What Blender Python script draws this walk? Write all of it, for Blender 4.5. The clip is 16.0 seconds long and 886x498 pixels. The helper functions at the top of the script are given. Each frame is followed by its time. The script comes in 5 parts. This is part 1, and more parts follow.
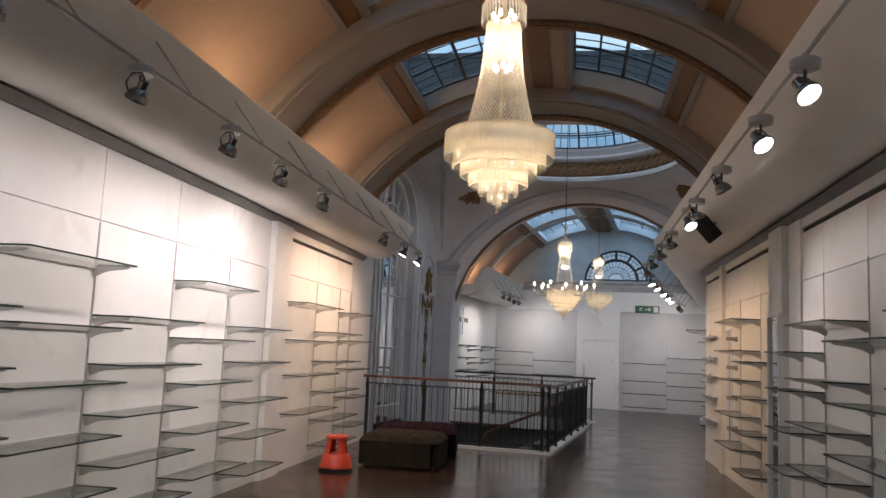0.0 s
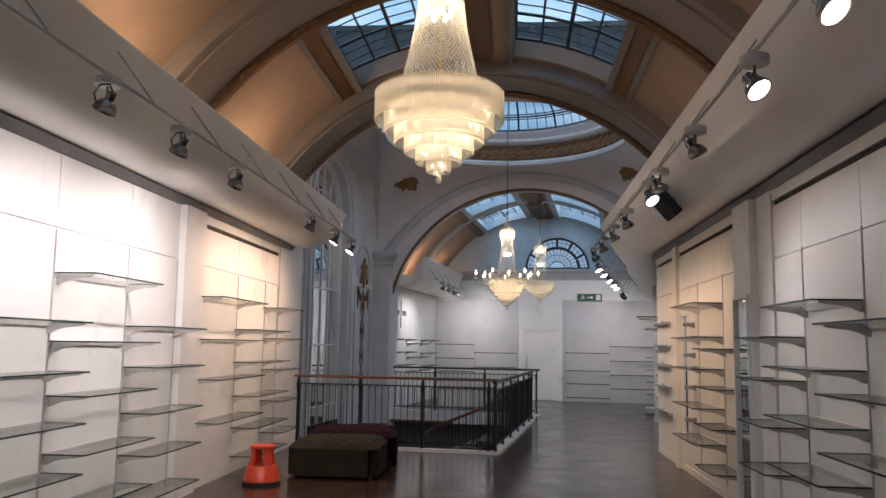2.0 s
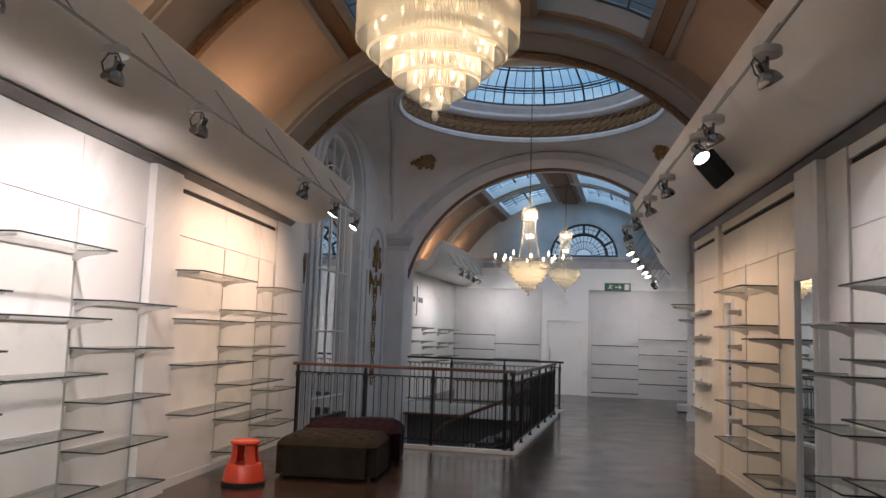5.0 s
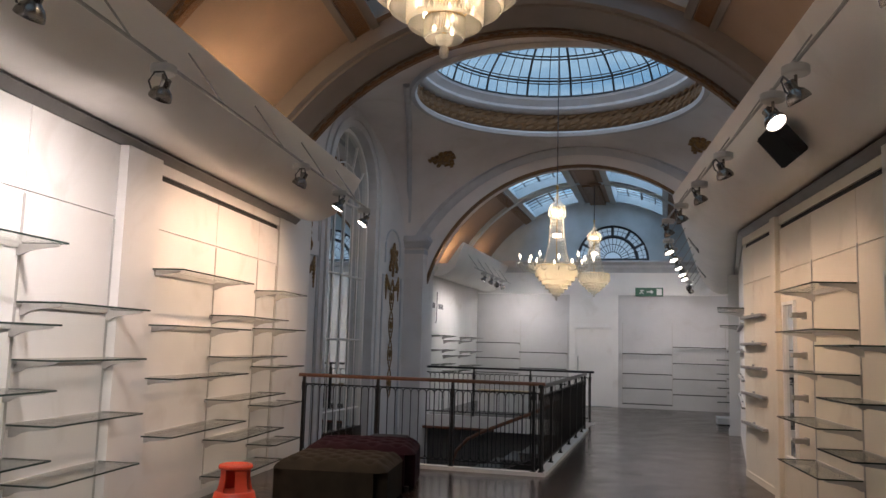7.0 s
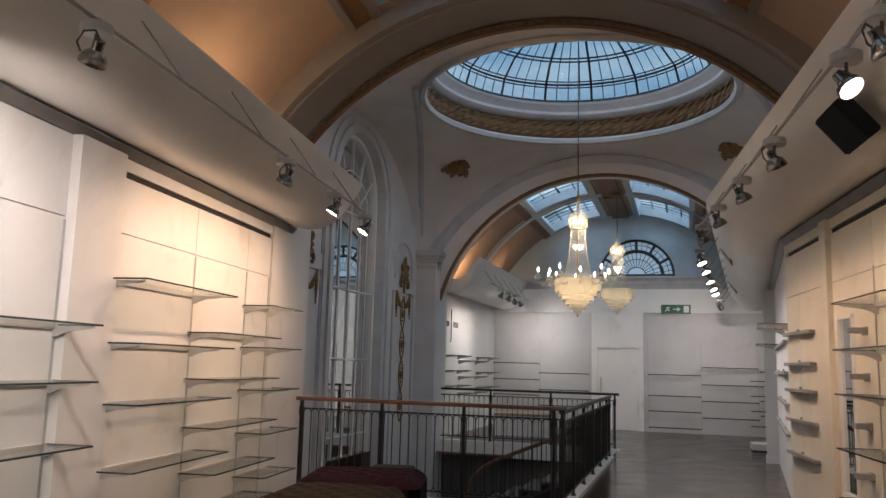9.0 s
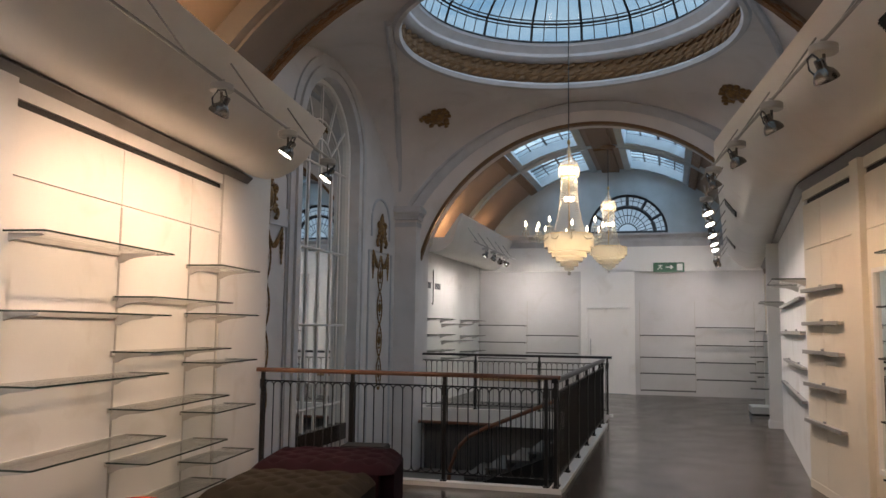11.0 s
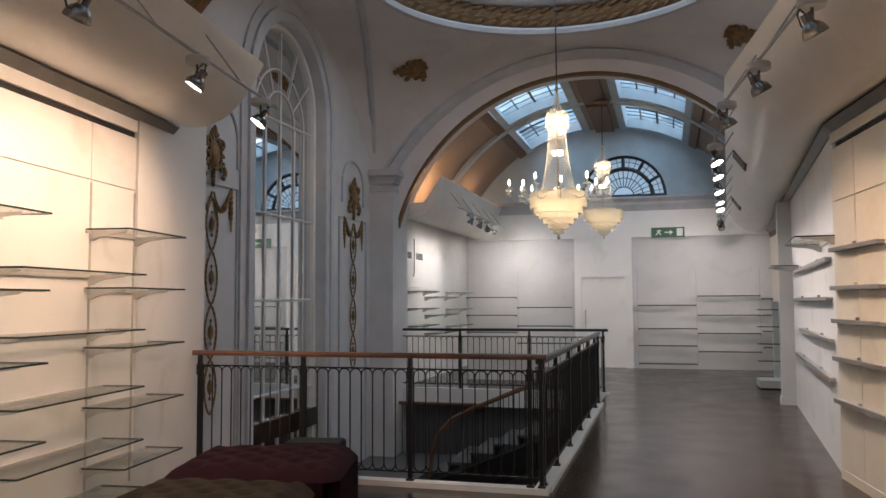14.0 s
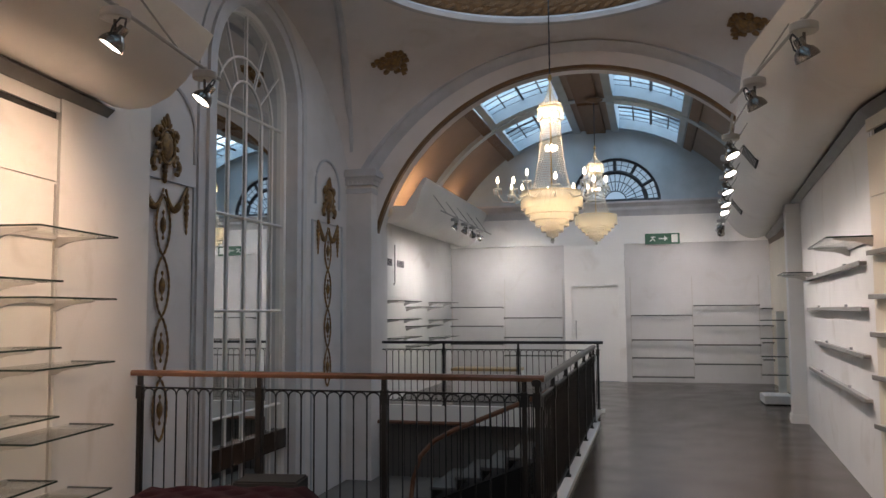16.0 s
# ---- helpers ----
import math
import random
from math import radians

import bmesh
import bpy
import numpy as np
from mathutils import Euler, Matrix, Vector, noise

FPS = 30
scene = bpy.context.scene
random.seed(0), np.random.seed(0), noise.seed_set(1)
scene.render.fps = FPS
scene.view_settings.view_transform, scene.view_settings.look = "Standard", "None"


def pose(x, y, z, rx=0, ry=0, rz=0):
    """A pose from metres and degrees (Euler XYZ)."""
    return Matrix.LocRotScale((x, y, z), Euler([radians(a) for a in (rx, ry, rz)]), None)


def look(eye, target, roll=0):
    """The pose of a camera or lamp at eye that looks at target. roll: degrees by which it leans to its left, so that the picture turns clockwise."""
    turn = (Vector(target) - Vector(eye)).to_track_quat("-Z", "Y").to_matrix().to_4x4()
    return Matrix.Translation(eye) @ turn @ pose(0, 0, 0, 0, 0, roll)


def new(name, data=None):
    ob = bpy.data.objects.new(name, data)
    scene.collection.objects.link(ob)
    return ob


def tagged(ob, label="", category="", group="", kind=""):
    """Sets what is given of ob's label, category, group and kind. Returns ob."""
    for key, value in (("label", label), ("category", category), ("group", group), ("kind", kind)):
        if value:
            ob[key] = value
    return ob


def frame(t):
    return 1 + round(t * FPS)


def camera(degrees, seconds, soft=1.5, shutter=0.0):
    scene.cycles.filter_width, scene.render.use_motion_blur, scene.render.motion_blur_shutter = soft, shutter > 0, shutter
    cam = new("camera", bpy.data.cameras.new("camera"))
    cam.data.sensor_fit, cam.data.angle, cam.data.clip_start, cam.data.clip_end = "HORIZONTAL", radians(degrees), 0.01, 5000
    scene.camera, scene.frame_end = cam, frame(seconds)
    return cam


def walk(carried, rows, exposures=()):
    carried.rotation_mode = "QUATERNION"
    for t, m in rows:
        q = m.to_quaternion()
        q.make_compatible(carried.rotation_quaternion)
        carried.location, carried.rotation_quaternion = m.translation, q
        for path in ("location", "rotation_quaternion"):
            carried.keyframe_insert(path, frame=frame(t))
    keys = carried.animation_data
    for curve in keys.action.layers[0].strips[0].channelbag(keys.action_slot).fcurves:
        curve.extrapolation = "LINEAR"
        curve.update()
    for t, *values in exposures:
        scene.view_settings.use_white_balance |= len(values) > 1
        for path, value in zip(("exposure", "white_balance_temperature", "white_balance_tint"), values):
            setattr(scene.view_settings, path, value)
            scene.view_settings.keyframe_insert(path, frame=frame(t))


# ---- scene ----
cam = camera(58.0, 16.0)
PATH = [
    (0, (1.968, -12.875, 1.563), (1.401, -10.973, 1.814), 2.6),
    (0.5, (1.94, -12.597, 1.58), (1.33, -10.71, 1.843), 2.5),
    (1, (1.837, -12.39, 1.561), (1.168, -10.519, 1.794), 2.8),
    (1.5, (1.709, -12.167, 1.589), (1.185, -10.251, 1.824), 1.1),
    (2, (1.721, -11.94, 1.578), (1.307, -9.998, 1.818), 0.9),
    (2.5, (1.8, -11.734, 1.577), (1.392, -9.791, 1.82), 1.3),
    (3, (1.799, -11.51, 1.566), (1.398, -9.565, 1.799), 1.4),
    (3.5, (1.742, -11.289, 1.582), (1.376, -9.337, 1.821), 1.2),
    (4, (1.706, -11.123, 1.564), (1.298, -9.177, 1.78), 1.9),
    (6.5, (1.476, -9.982, 1.476), (0.948, -8.067, 1.711), 1.2),
    (7, (1.42, -9.699, 1.509), (0.888, -7.785, 1.748), 1.6),
    (7.5, (1.377, -9.48, 1.506), (0.853, -7.565, 1.746), 2.1),
    (8, (1.379, -9.244, 1.501), (0.851, -7.331, 1.746), 1.6),
    (8.5, (1.347, -9.03, 1.504), (0.764, -7.139, 1.792), 1.6),
    (11, (1.063, -7.733, 1.536), (0.519, -5.819, 1.733), 0.7),
    (11.5, (1.036, -7.516, 1.51), (0.4, -5.622, 1.599), 0.6),
    (12, (1.09, -7.299, 1.525), (0.404, -5.425, 1.651), 0.9),
    (12.5, (1.113, -7.112, 1.52), (0.47, -5.222, 1.647), -0.5),
    (13, (1.0, -6.9, 1.534), (0.434, -4.986, 1.664), -0.7),
    (13.5, (0.953, -6.707, 1.516), (0.413, -4.786, 1.641), -0.7),
    (14, (0.988, -6.442, 1.525), (0.452, -4.52, 1.657), -0.3),
    (14.5, (0.961, -6.21, 1.522), (0.427, -4.288, 1.657), 0.8),
    (15, (0.821, -5.971, 1.518), (0.311, -4.042, 1.655), 0.9),
    (15.5, (0.762, -5.768, 1.514), (0.259, -3.834, 1.61), 0.2),
    (16, (0.76, -5.497, 1.536), (0.262, -3.567, 1.692), -0.4),
]
walk(cam, [(t, look(eye, target, roll)) for t, eye, target, roll in PATH],
     exposures=[(t, e, k + 100, 20) for t, e, k in ((0, 0.54, 6550), (2.5, 0.66, 6400), (4, 0.64, 6450), (6.5, 0.56, 6650), (8.5, 0.44, 6800), (11, 0.64, 7100), (12.5, 0.80, 7100), (14, 0.80, 6850), (16, 0.70, 6850))])

# ---- light ----
world = bpy.data.worlds.new("sky")
scene.world = world
world.use_nodes = True
wn = world.node_tree.nodes
sky = wn.new("ShaderNodeTexSky")
sky.sky_type = 'NISHITA'
sky.sun_disc = False
sky.sun_elevation, sky.sun_rotation = radians(32), radians(250)
sky.dust_density = 2.5
wn["Background"].inputs[1].default_value = 0.15
world.node_tree.links.new(sky.outputs[0], wn["Background"].inputs[0])
sun_data = bpy.data.lights.new("sun", 'SUN')
sun_data.energy, sun_data.angle, sun_data.color = 0.6, radians(15), (1, 0.96, 0.9)
sun = new("sun", sun_data)
sun.matrix_world = look((0, 0, 30), (12, -6, 20))

NEAR = pose(-0.3, 0, 0, 0, 0, 7)          # the shop's front part turns seven degrees
FAR_R = pose(2.42, 1.1, 0, 0, 0, -4)      # the far right-hand wall, along its own y
IDENT = Matrix()


# pale evening sky above the roofs, seen through the skylights
m_sky = bpy.data.materials.new("sky_backdrop")
m_sky.use_nodes = True
sn, sl = m_sky.node_tree.nodes, m_sky.node_tree.links
sn.remove(sn["Principled BSDF"])
em, cl, cr, co = sn.new("ShaderNodeEmission"), sn.new("ShaderNodeTexNoise"), sn.new("ShaderNodeValToRGB"), sn.new("ShaderNodeTexCoord")
cl.inputs["Scale"].default_value, cl.inputs["Detail"].default_value = 0.35, 5
cr.color_ramp.elements[0].position, cr.color_ramp.elements[1].position = 0.35, 0.68
cr.color_ramp.elements[0].color, cr.color_ramp.elements[1].color = (0.24, 0.46, 0.66, 1), (0.52, 0.70, 0.82, 1)
em.inputs["Strength"].default_value = 0.95
sl.new(co.outputs["Object"], cl.inputs["Vector"])
sl.new(cl.outputs["Fac"], cr.inputs["Fac"])
sl.new(cr.outputs["Color"], em.inputs["Color"])
sl.new(em.outputs[0], sn["Material Output"].inputs[0])
me_sky = bpy.data.meshes.new("backdrop")
me_sky.from_pydata([(-60, -60, 12), (60, -60, 12), (60, 90, 12), (-60, 90, 12)], [], [(0, 1, 2, 3)])
me_sky.materials.append(m_sky)
tagged(new("backdrop", me_sky), "pale blue cloudy evening sky", "sky", kind="structure")


def lamp(name, kind, m, energy, color, size=0.05, spot=60, blend=0.6):
    d = bpy.data.lights.new(name, kind)
    d.energy, d.color = energy, color
    if kind == 'SPOT':
        d.spot_size, d.spot_blend, d.shadow_soft_size = radians(spot), blend, size
    else:
        d.shadow_soft_size = size
    o = new(name, d)
    o.matrix_world = m
    return o


def sky_panel(m, energy, sx, sy, round_panel=False):
    """Daylight in a glazed opening."""
    d = bpy.data.lights.new("daylight", 'AREA')
    d.shape = 'ELLIPSE' if round_panel else 'RECTANGLE'
    d.size, d.size_y, d.energy, d.color = sx, sy, energy, (0.70, 0.86, 1.0)
    new("daylight", d).matrix_world = m


WARM, CANDLE = (1.0, 0.62, 0.32), (1.0, 0.80, 0.56)


# ---- materials ----
def material(name, color, rough=0.6, metal=0.0, var=0.06, scale=3.0, fine=60.0, bump=0.15, bump_dist=0.004, coat=0.0, spec=0.5, wear=None, stain=0.0):
    """Principled paint with cloudy variation at two scales and fine relief."""
    m = bpy.data.materials.new(name)
    m.use_nodes = True
    nt = m.node_tree
    n, l = nt.nodes, nt.links
    b = n["Principled BSDF"]
    b.inputs["Roughness"].default_value, b.inputs["Metallic"].default_value = rough, metal
    b.inputs["Coat Weight"].default_value = coat
    b.inputs["Specular IOR Level"].default_value = spec
    tc = n.new("ShaderNodeTexCoord")
    big, small = n.new("ShaderNodeTexNoise"), n.new("ShaderNodeTexNoise")
    big.inputs["Scale"].default_value, small.inputs["Scale"].default_value = scale, fine
    big.inputs["Detail"].default_value, small.inputs["Detail"].default_value = 6, 4
    l.new(tc.outputs["Object"], big.inputs["Vector"])
    l.new(tc.outputs["Object"], small.inputs["Vector"])
    ramp = n.new("ShaderNodeValToRGB")
    lo = wear if wear else tuple(c * (1 - 2.2 * var) for c in color)
    ramp.color_ramp.elements[0].position, ramp.color_ramp.elements[1].position = 0.3, 0.62
    ramp.color_ramp.elements[0].color, ramp.color_ramp.elements[1].color = (*lo, 1), (*color, 1)
    l.new(big.outputs["Fac"], ramp.inputs["Fac"])
    mix = n.new("ShaderNodeMix")
    mix.data_type, mix.blend_type = 'RGBA', 'MULTIPLY'
    mix.inputs["Factor"].default_value = min(1.0, var * 3)
    l.new(ramp.outputs["Color"], mix.inputs["A"])
    l.new(small.outputs["Fac"], mix.inputs["B"])
    bright = n.new("ShaderNodeMix")
    bright.data_type, bright.blend_type = 'RGBA', 'MIX'
    bright.inputs["Factor"].default_value = 0.5
    l.new(ramp.outputs["Color"], bright.inputs["A"])
    l.new(mix.outputs["Result"], bright.inputs["B"])
    if stain:
        st, sr, sm = n.new("ShaderNodeTexNoise"), n.new("ShaderNodeValToRGB"), n.new("ShaderNodeMix")
        st.inputs["Scale"].default_value, st.inputs["Detail"].default_value, st.inputs["Distortion"].default_value = 1.7, 9, 0.8
        l.new(tc.outputs["Object"], st.inputs["Vector"])
        sr.color_ramp.elements[0].position, sr.color_ramp.elements[1].position = 0.58, 0.72
        sr.color_ramp.elements[0].color, sr.color_ramp.elements[1].color = (0, 0, 0, 1), (stain, stain, stain, 1)
        l.new(st.outputs["Fac"], sr.inputs["Fac"])
        sm.data_type = 'RGBA'
        sm.inputs["B"].default_value = (color[0] * 0.55, color[1] * 0.5, color[2] * 0.42, 1)
        l.new(sr.outputs["Color"], sm.inputs["Factor"])
        l.new(bright.outputs["Result"], sm.inputs["A"])
        l.new(sm.outputs["Result"], b.inputs["Base Color"])
    else:
        l.new(bright.outputs["Result"], b.inputs["Base Color"])
    bp = n.new("ShaderNodeBump")
    bp.inputs["Strength"].default_value, bp.inputs["Distance"].default_value = bump, bump_dist
    l.new(small.outputs["Fac"], bp.inputs["Height"])
    l.new(bp.outputs["Normal"], b.inputs["Normal"])
    return m


def clear_glass(name, tint, rough=0.02, milky=0.0, ior=1.5):
    """Thin sheet: light goes straight through, tinted; Fresnel drives the gloss; milky adds a frosted share."""
    m = bpy.data.materials.new(name)
    m.use_nodes = True
    nt = m.node_tree
    n, l = nt.nodes, nt.links
    n.remove(n["Principled BSDF"])
    tr, gl, mx, fr = n.new("ShaderNodeBsdfTransparent"), n.new("ShaderNodeBsdfGlossy"), n.new("ShaderNodeMixShader"), n.new("ShaderNodeLayerWeight")
    tr.inputs["Color"].default_value = (*tint, 1)
    gl.inputs["Roughness"].default_value = rough
    f0 = ((ior - 1) / (ior + 1)) ** 2
    pw, mr = n.new("ShaderNodeMath"), n.new("ShaderNodeMapRange")
    pw.operation = 'POWER'
    pw.inputs[1].default_value = 4.5
    mr.inputs["To Min"].default_value, mr.inputs["To Max"].default_value = f0, 0.55
    fr.inputs["Blend"].default_value = 0.5
    l.new(fr.outputs["Facing"], pw.inputs[0])
    l.new(pw.outputs[0], mr.inputs["Value"])
    l.new(mr.outputs[0], mx.inputs[0])
    src = tr
    if milky:
        tl, m2 = n.new("ShaderNodeBsdfTranslucent"), n.new("ShaderNodeMixShader")
        tl.inputs["Color"].default_value = (*tint, 1)
        m2.inputs[0].default_value = milky
        l.new(tr.outputs[0], m2.inputs[1])
        l.new(tl.outputs[0], m2.inputs[2])
        src = m2
    l.new(src.outputs[0], mx.inputs[1])
    l.new(gl.outputs[0], mx.inputs[2])
    l.new(mx.outputs[0], n["Material Output"].inputs[0])
    return m


def glow(name, color, strength):
    m = bpy.data.materials.new(name)
    m.use_nodes = True
    n = m.node_tree.nodes
    b = n["Principled BSDF"]
    b.inputs["Base Color"].default_value = (0.9, 0.9, 0.9, 1)
    b.inputs["Emission Color"].default_value = (*color, 1)
    b.inputs["Emission Strength"].default_value = strength
    return m


def floor_material():
    m = material("dark_wood_floor", (0.046, 0.027, 0.018), rough=0.28, var=0.12, scale=1.3, fine=30, bump=0.1)
    nt = m.node_tree
    n, l = nt.nodes, nt.links
    b = n["Principled BSDF"]
    tc = n.new("ShaderNodeTexCoord")
    br = n.new("ShaderNodeTexBrick")
    br.offset = 0.4
    br.inputs["Scale"].default_value = 1.0
    br.inputs["Mortar Size"].default_value = 0.0025
    br.inputs["Brick Width"].default_value, br.inputs["Row Height"].default_value = 0.9, 0.09
    br.inputs["Color1"].default_value, br.inputs["Color2"].default_value = (0.064, 0.035, 0.022, 1), (0.024, 0.014, 0.010, 1)
    br.inputs["Mortar"].default_value = (0.02, 0.015, 0.012, 1)
    mp = n.new("ShaderNodeMapping")
    mp.inputs["Rotation"].default_value = (0, 0, radians(90))
    l.new(tc.outputs["Object"], mp.inputs["Vector"])
    l.new(mp.outputs[0], br.inputs["Vector"])
    old = b.inputs["Base Color"].links[0].from_socket
    mx = n.new("ShaderNodeMix")
    mx.data_type, mx.blend_type = 'RGBA', 'MIX'
    mx.inputs["Factor"].default_value = 0.55
    l.new(old, mx.inputs["A"])
    l.new(br.outputs["Color"], mx.inputs["B"])
    l.new(mx.outputs["Result"], b.inputs["Base Color"])
    ns = n.new("ShaderNodeTexNoise")
    ns.inputs["Scale"].default_value, ns.inputs["Detail"].default_value = 2.2, 8
    l.new(tc.outputs["Object"], ns.inputs["Vector"])
    rr = n.new("ShaderNodeMapRange")
    rr.inputs["To Min"].default_value, rr.inputs["To Max"].default_value = 0.06, 0.34
    l.new(ns.outputs["Fac"], rr.inputs["Value"])
    l.new(rr.outputs[0], b.inputs["Roughness"])
    return m


M_WALL = material("white_wall_paint", (0.80, 0.79, 0.77), rough=0.5, var=0.03, scale=1.2, fine=90, bump=0.06, stain=0.28)
# cream variant of the wall colour: right-hand bays, alcove wall, detector box
M_CREAM = material("cream_wall_tone", (0.80, 0.74, 0.62), rough=0.5, var=0.03, scale=1.2, fine=90, bump=0.06, stain=0.25)
M_BULK = material("bulkhead_paint", (0.78, 0.745, 0.70), rough=0.30, var=0.04, scale=0.9, fine=80, bump=0.05, stain=0.2)
M_PLASTER = material("grey_plaster", (0.68, 0.66, 0.66), rough=0.7, var=0.05, scale=1.5, fine=70, bump=0.12, stain=0.2)
M_MOULD = material("blue_grey_moulding", (0.50, 0.525, 0.56), rough=0.6, var=0.06, scale=4, fine=90, bump=0.12)
M_FRAME = material("pale_grey_frame_paint", (0.60, 0.605, 0.62), rough=0.6, var=0.05, scale=4, fine=90, bump=0.1)
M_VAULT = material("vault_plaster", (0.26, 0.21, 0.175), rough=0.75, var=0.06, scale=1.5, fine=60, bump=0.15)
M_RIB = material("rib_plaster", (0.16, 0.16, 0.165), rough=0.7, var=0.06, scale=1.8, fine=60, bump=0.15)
M_GOLD = material("old_gilding", (0.18, 0.092, 0.033), rough=0.5, metal=0.35, var=0.2, scale=14, fine=45, bump=0.9, bump_dist=0.02, wear=(0.14, 0.08, 0.04))
M_GILT = material("gilt_ornament", (0.34, 0.20, 0.07), rough=0.45, metal=0.45, var=0.2, scale=18, fine=60, bump=0.6, bump_dist=0.01, wear=(0.16, 0.10, 0.06))
M_SLATE = material("weathered_roof_lead", (0.045, 0.048, 0.052), rough=0.7, var=0.15, scale=2)
M_LEAD = material("dark_glazing_bar", (0.03, 0.035, 0.045), rough=0.5, var=0.1)
# pale blue paint, with the skylights' blue cast mixed into its colour
M_BLUEWOOD = material("sky_tinted_blue_paint", (0.40, 0.50, 0.57), rough=0.6, var=0.06, scale=3)
M_IRON = material("black_iron", (0.018, 0.017, 0.017), rough=0.38, metal=0.2, var=0.15, scale=9, bump=0.2)
M_MAHOG = material("mahogany_rail", (0.20, 0.085, 0.045), rough=0.32, var=0.15, scale=7, fine=50, bump=0.1, coat=0.3)
M_STEEL = material("brushed_steel", (0.45, 0.45, 0.46), rough=0.35, metal=0.9, var=0.06, scale=9)
M_GREYMETAL = material("grey_painted_metal", (0.34, 0.33, 0.31), rough=0.45, metal=0.3, var=0.06, scale=9)
M_HEAD = material("satin_lamp_metal", (0.30, 0.28, 0.26), rough=0.22, metal=0.85, var=0.08, scale=12)
M_PUCK = material("pale_grey_lamp_housing", (0.46, 0.45, 0.43), rough=0.4, metal=0.2, var=0.05, scale=9)
M_LIP = material("dull_grey_metal", (0.10, 0.105, 0.105), rough=0.4, metal=0.2, var=0.06, scale=9)
M_UPRIGHT = material("pale_grey_metal", (0.50, 0.49, 0.47), rough=0.45, metal=0.2, var=0.05, scale=9)
M_VENT = material("dark_slot", (0.27, 0.26, 0.25), rough=0.4, metal=0.3, var=0.08)
M_DARK = material("black_recess", (0.012, 0.012, 0.012), rough=0.7, var=0.1)
M_BRASS = material("aged_brass", (0.55, 0.38, 0.16), rough=0.3, metal=0.9, var=0.1, scale=15)
M_RED = material("red_plastic", (0.60, 0.055, 0.02), rough=0.42, var=0.08, scale=8)
M_OLIVE = material("olive_velvet", (0.030, 0.024, 0.016), rough=0.9, var=0.15, scale=6, fine=160, bump=0.4)
M_PLUM = material("plum_velvet", (0.022, 0.006, 0.010), rough=0.9, var=0.15, scale=6, fine=160, bump=0.4)
for velvet in (M_OLIVE, M_PLUM):
    velvet.node_tree.nodes["Principled BSDF"].inputs["Specular IOR Level"].default_value = 0.12
M_BLACKBOX = material("black_vinyl", (0.014, 0.016, 0.017), rough=0.8, var=0.1)
M_FLOOR = floor_material()
M_SHELF = clear_glass("shelf_glass", (0.965, 0.975, 0.96), milky=0.05, ior=1.32)
M_EDGE = material("glass_edge", (0.035, 0.055, 0.048), rough=0.15, var=0.05)
M_SKYGLASS = clear_glass("skylight_glass", (0.80, 0.91, 0.95), milky=0.04, ior=1.2)
M_DOMEGLASS = clear_glass("dome_glass", (0.44, 0.55, 0.62), milky=0.08, ior=1.3)
M_CRYSTAL = clear_glass("crystal", (0.98, 0.965, 0.91), rough=0.06, milky=0.36)
M_GREEN = material("sign_green", (0.012, 0.10, 0.055), rough=0.4, var=0.05)
M_SIGNWHITE = material("sign_white", (0.75, 0.78, 0.75), rough=0.4, var=0.03)
M_TEXT = material("dark_lettering", (0.06, 0.06, 0.07), rough=0.5, var=0.05)
M_LENS = glow("lamp_lens_lit", (1.0, 0.95, 0.85), 9)
M_BULB = glow("candle_bulb", (1.0, 0.88, 0.66), 6)
M_FROST = glow("lit_inner_bulbs", (1.0, 0.86, 0.62), 3.5)
M_LENSOFF = material("lamp_lens_dark", (0.25, 0.25, 0.26), rough=0.1, metal=0.6, var=0.05)
# pale stone and plaster; the colour is lowered to hold the stairwell's shade
M_STONE = material("shaded_stair_stone", (0.13, 0.125, 0.12), rough=0.6, var=0.08)


def mirror_material():
    m = bpy.data.materials.new("mirror_glass")
    m.use_nodes = True
    b = m.node_tree.nodes["Principled BSDF"]
    b.inputs["Base Color"].default_value = (0.82, 0.85, 0.85, 1)
    b.inputs["Metallic"].default_value, b.inputs["Roughness"].default_value = 1.0, 0.015
    return m


M_MIRROR = mirror_material()


# ---- mesh helpers ----
def bm_new():
    return bmesh.new()


def box(bm, x0, x1, y0, y1, z0, z1):
    v = [bm.verts.new(p) for p in ((x0, y0, z0), (x1, y0, z0), (x1, y1, z0), (x0, y1, z0), (x0, y0, z1), (x1, y0, z1), (x1, y1, z1), (x0, y1, z1))]
    for f in ((3, 2, 1, 0), (4, 5, 6, 7), (0, 1, 5, 4), (1, 2, 6, 5), (2, 3, 7, 6), (3, 0, 4, 7)):
        bm.faces.new([v[i] for i in f])


def loft(bm, rows, close_rows=False, close_cols=False):
    """Quads between rows of points."""
    vs = [[bm.verts.new(p) for p in r] for r in rows]
    n = len(vs[0])
    for i in range(len(vs) - (0 if close_rows else 1)):
        a, b = vs[i], vs[(i + 1) % len(vs)]
        for j in range(n - (0 if close_cols else 1)):
            k = (j + 1) % n
            bm.faces.new((a[j], a[k], b[k], b[j]))
    return vs


def cap(bm, ring):
    bm.faces.new(ring)


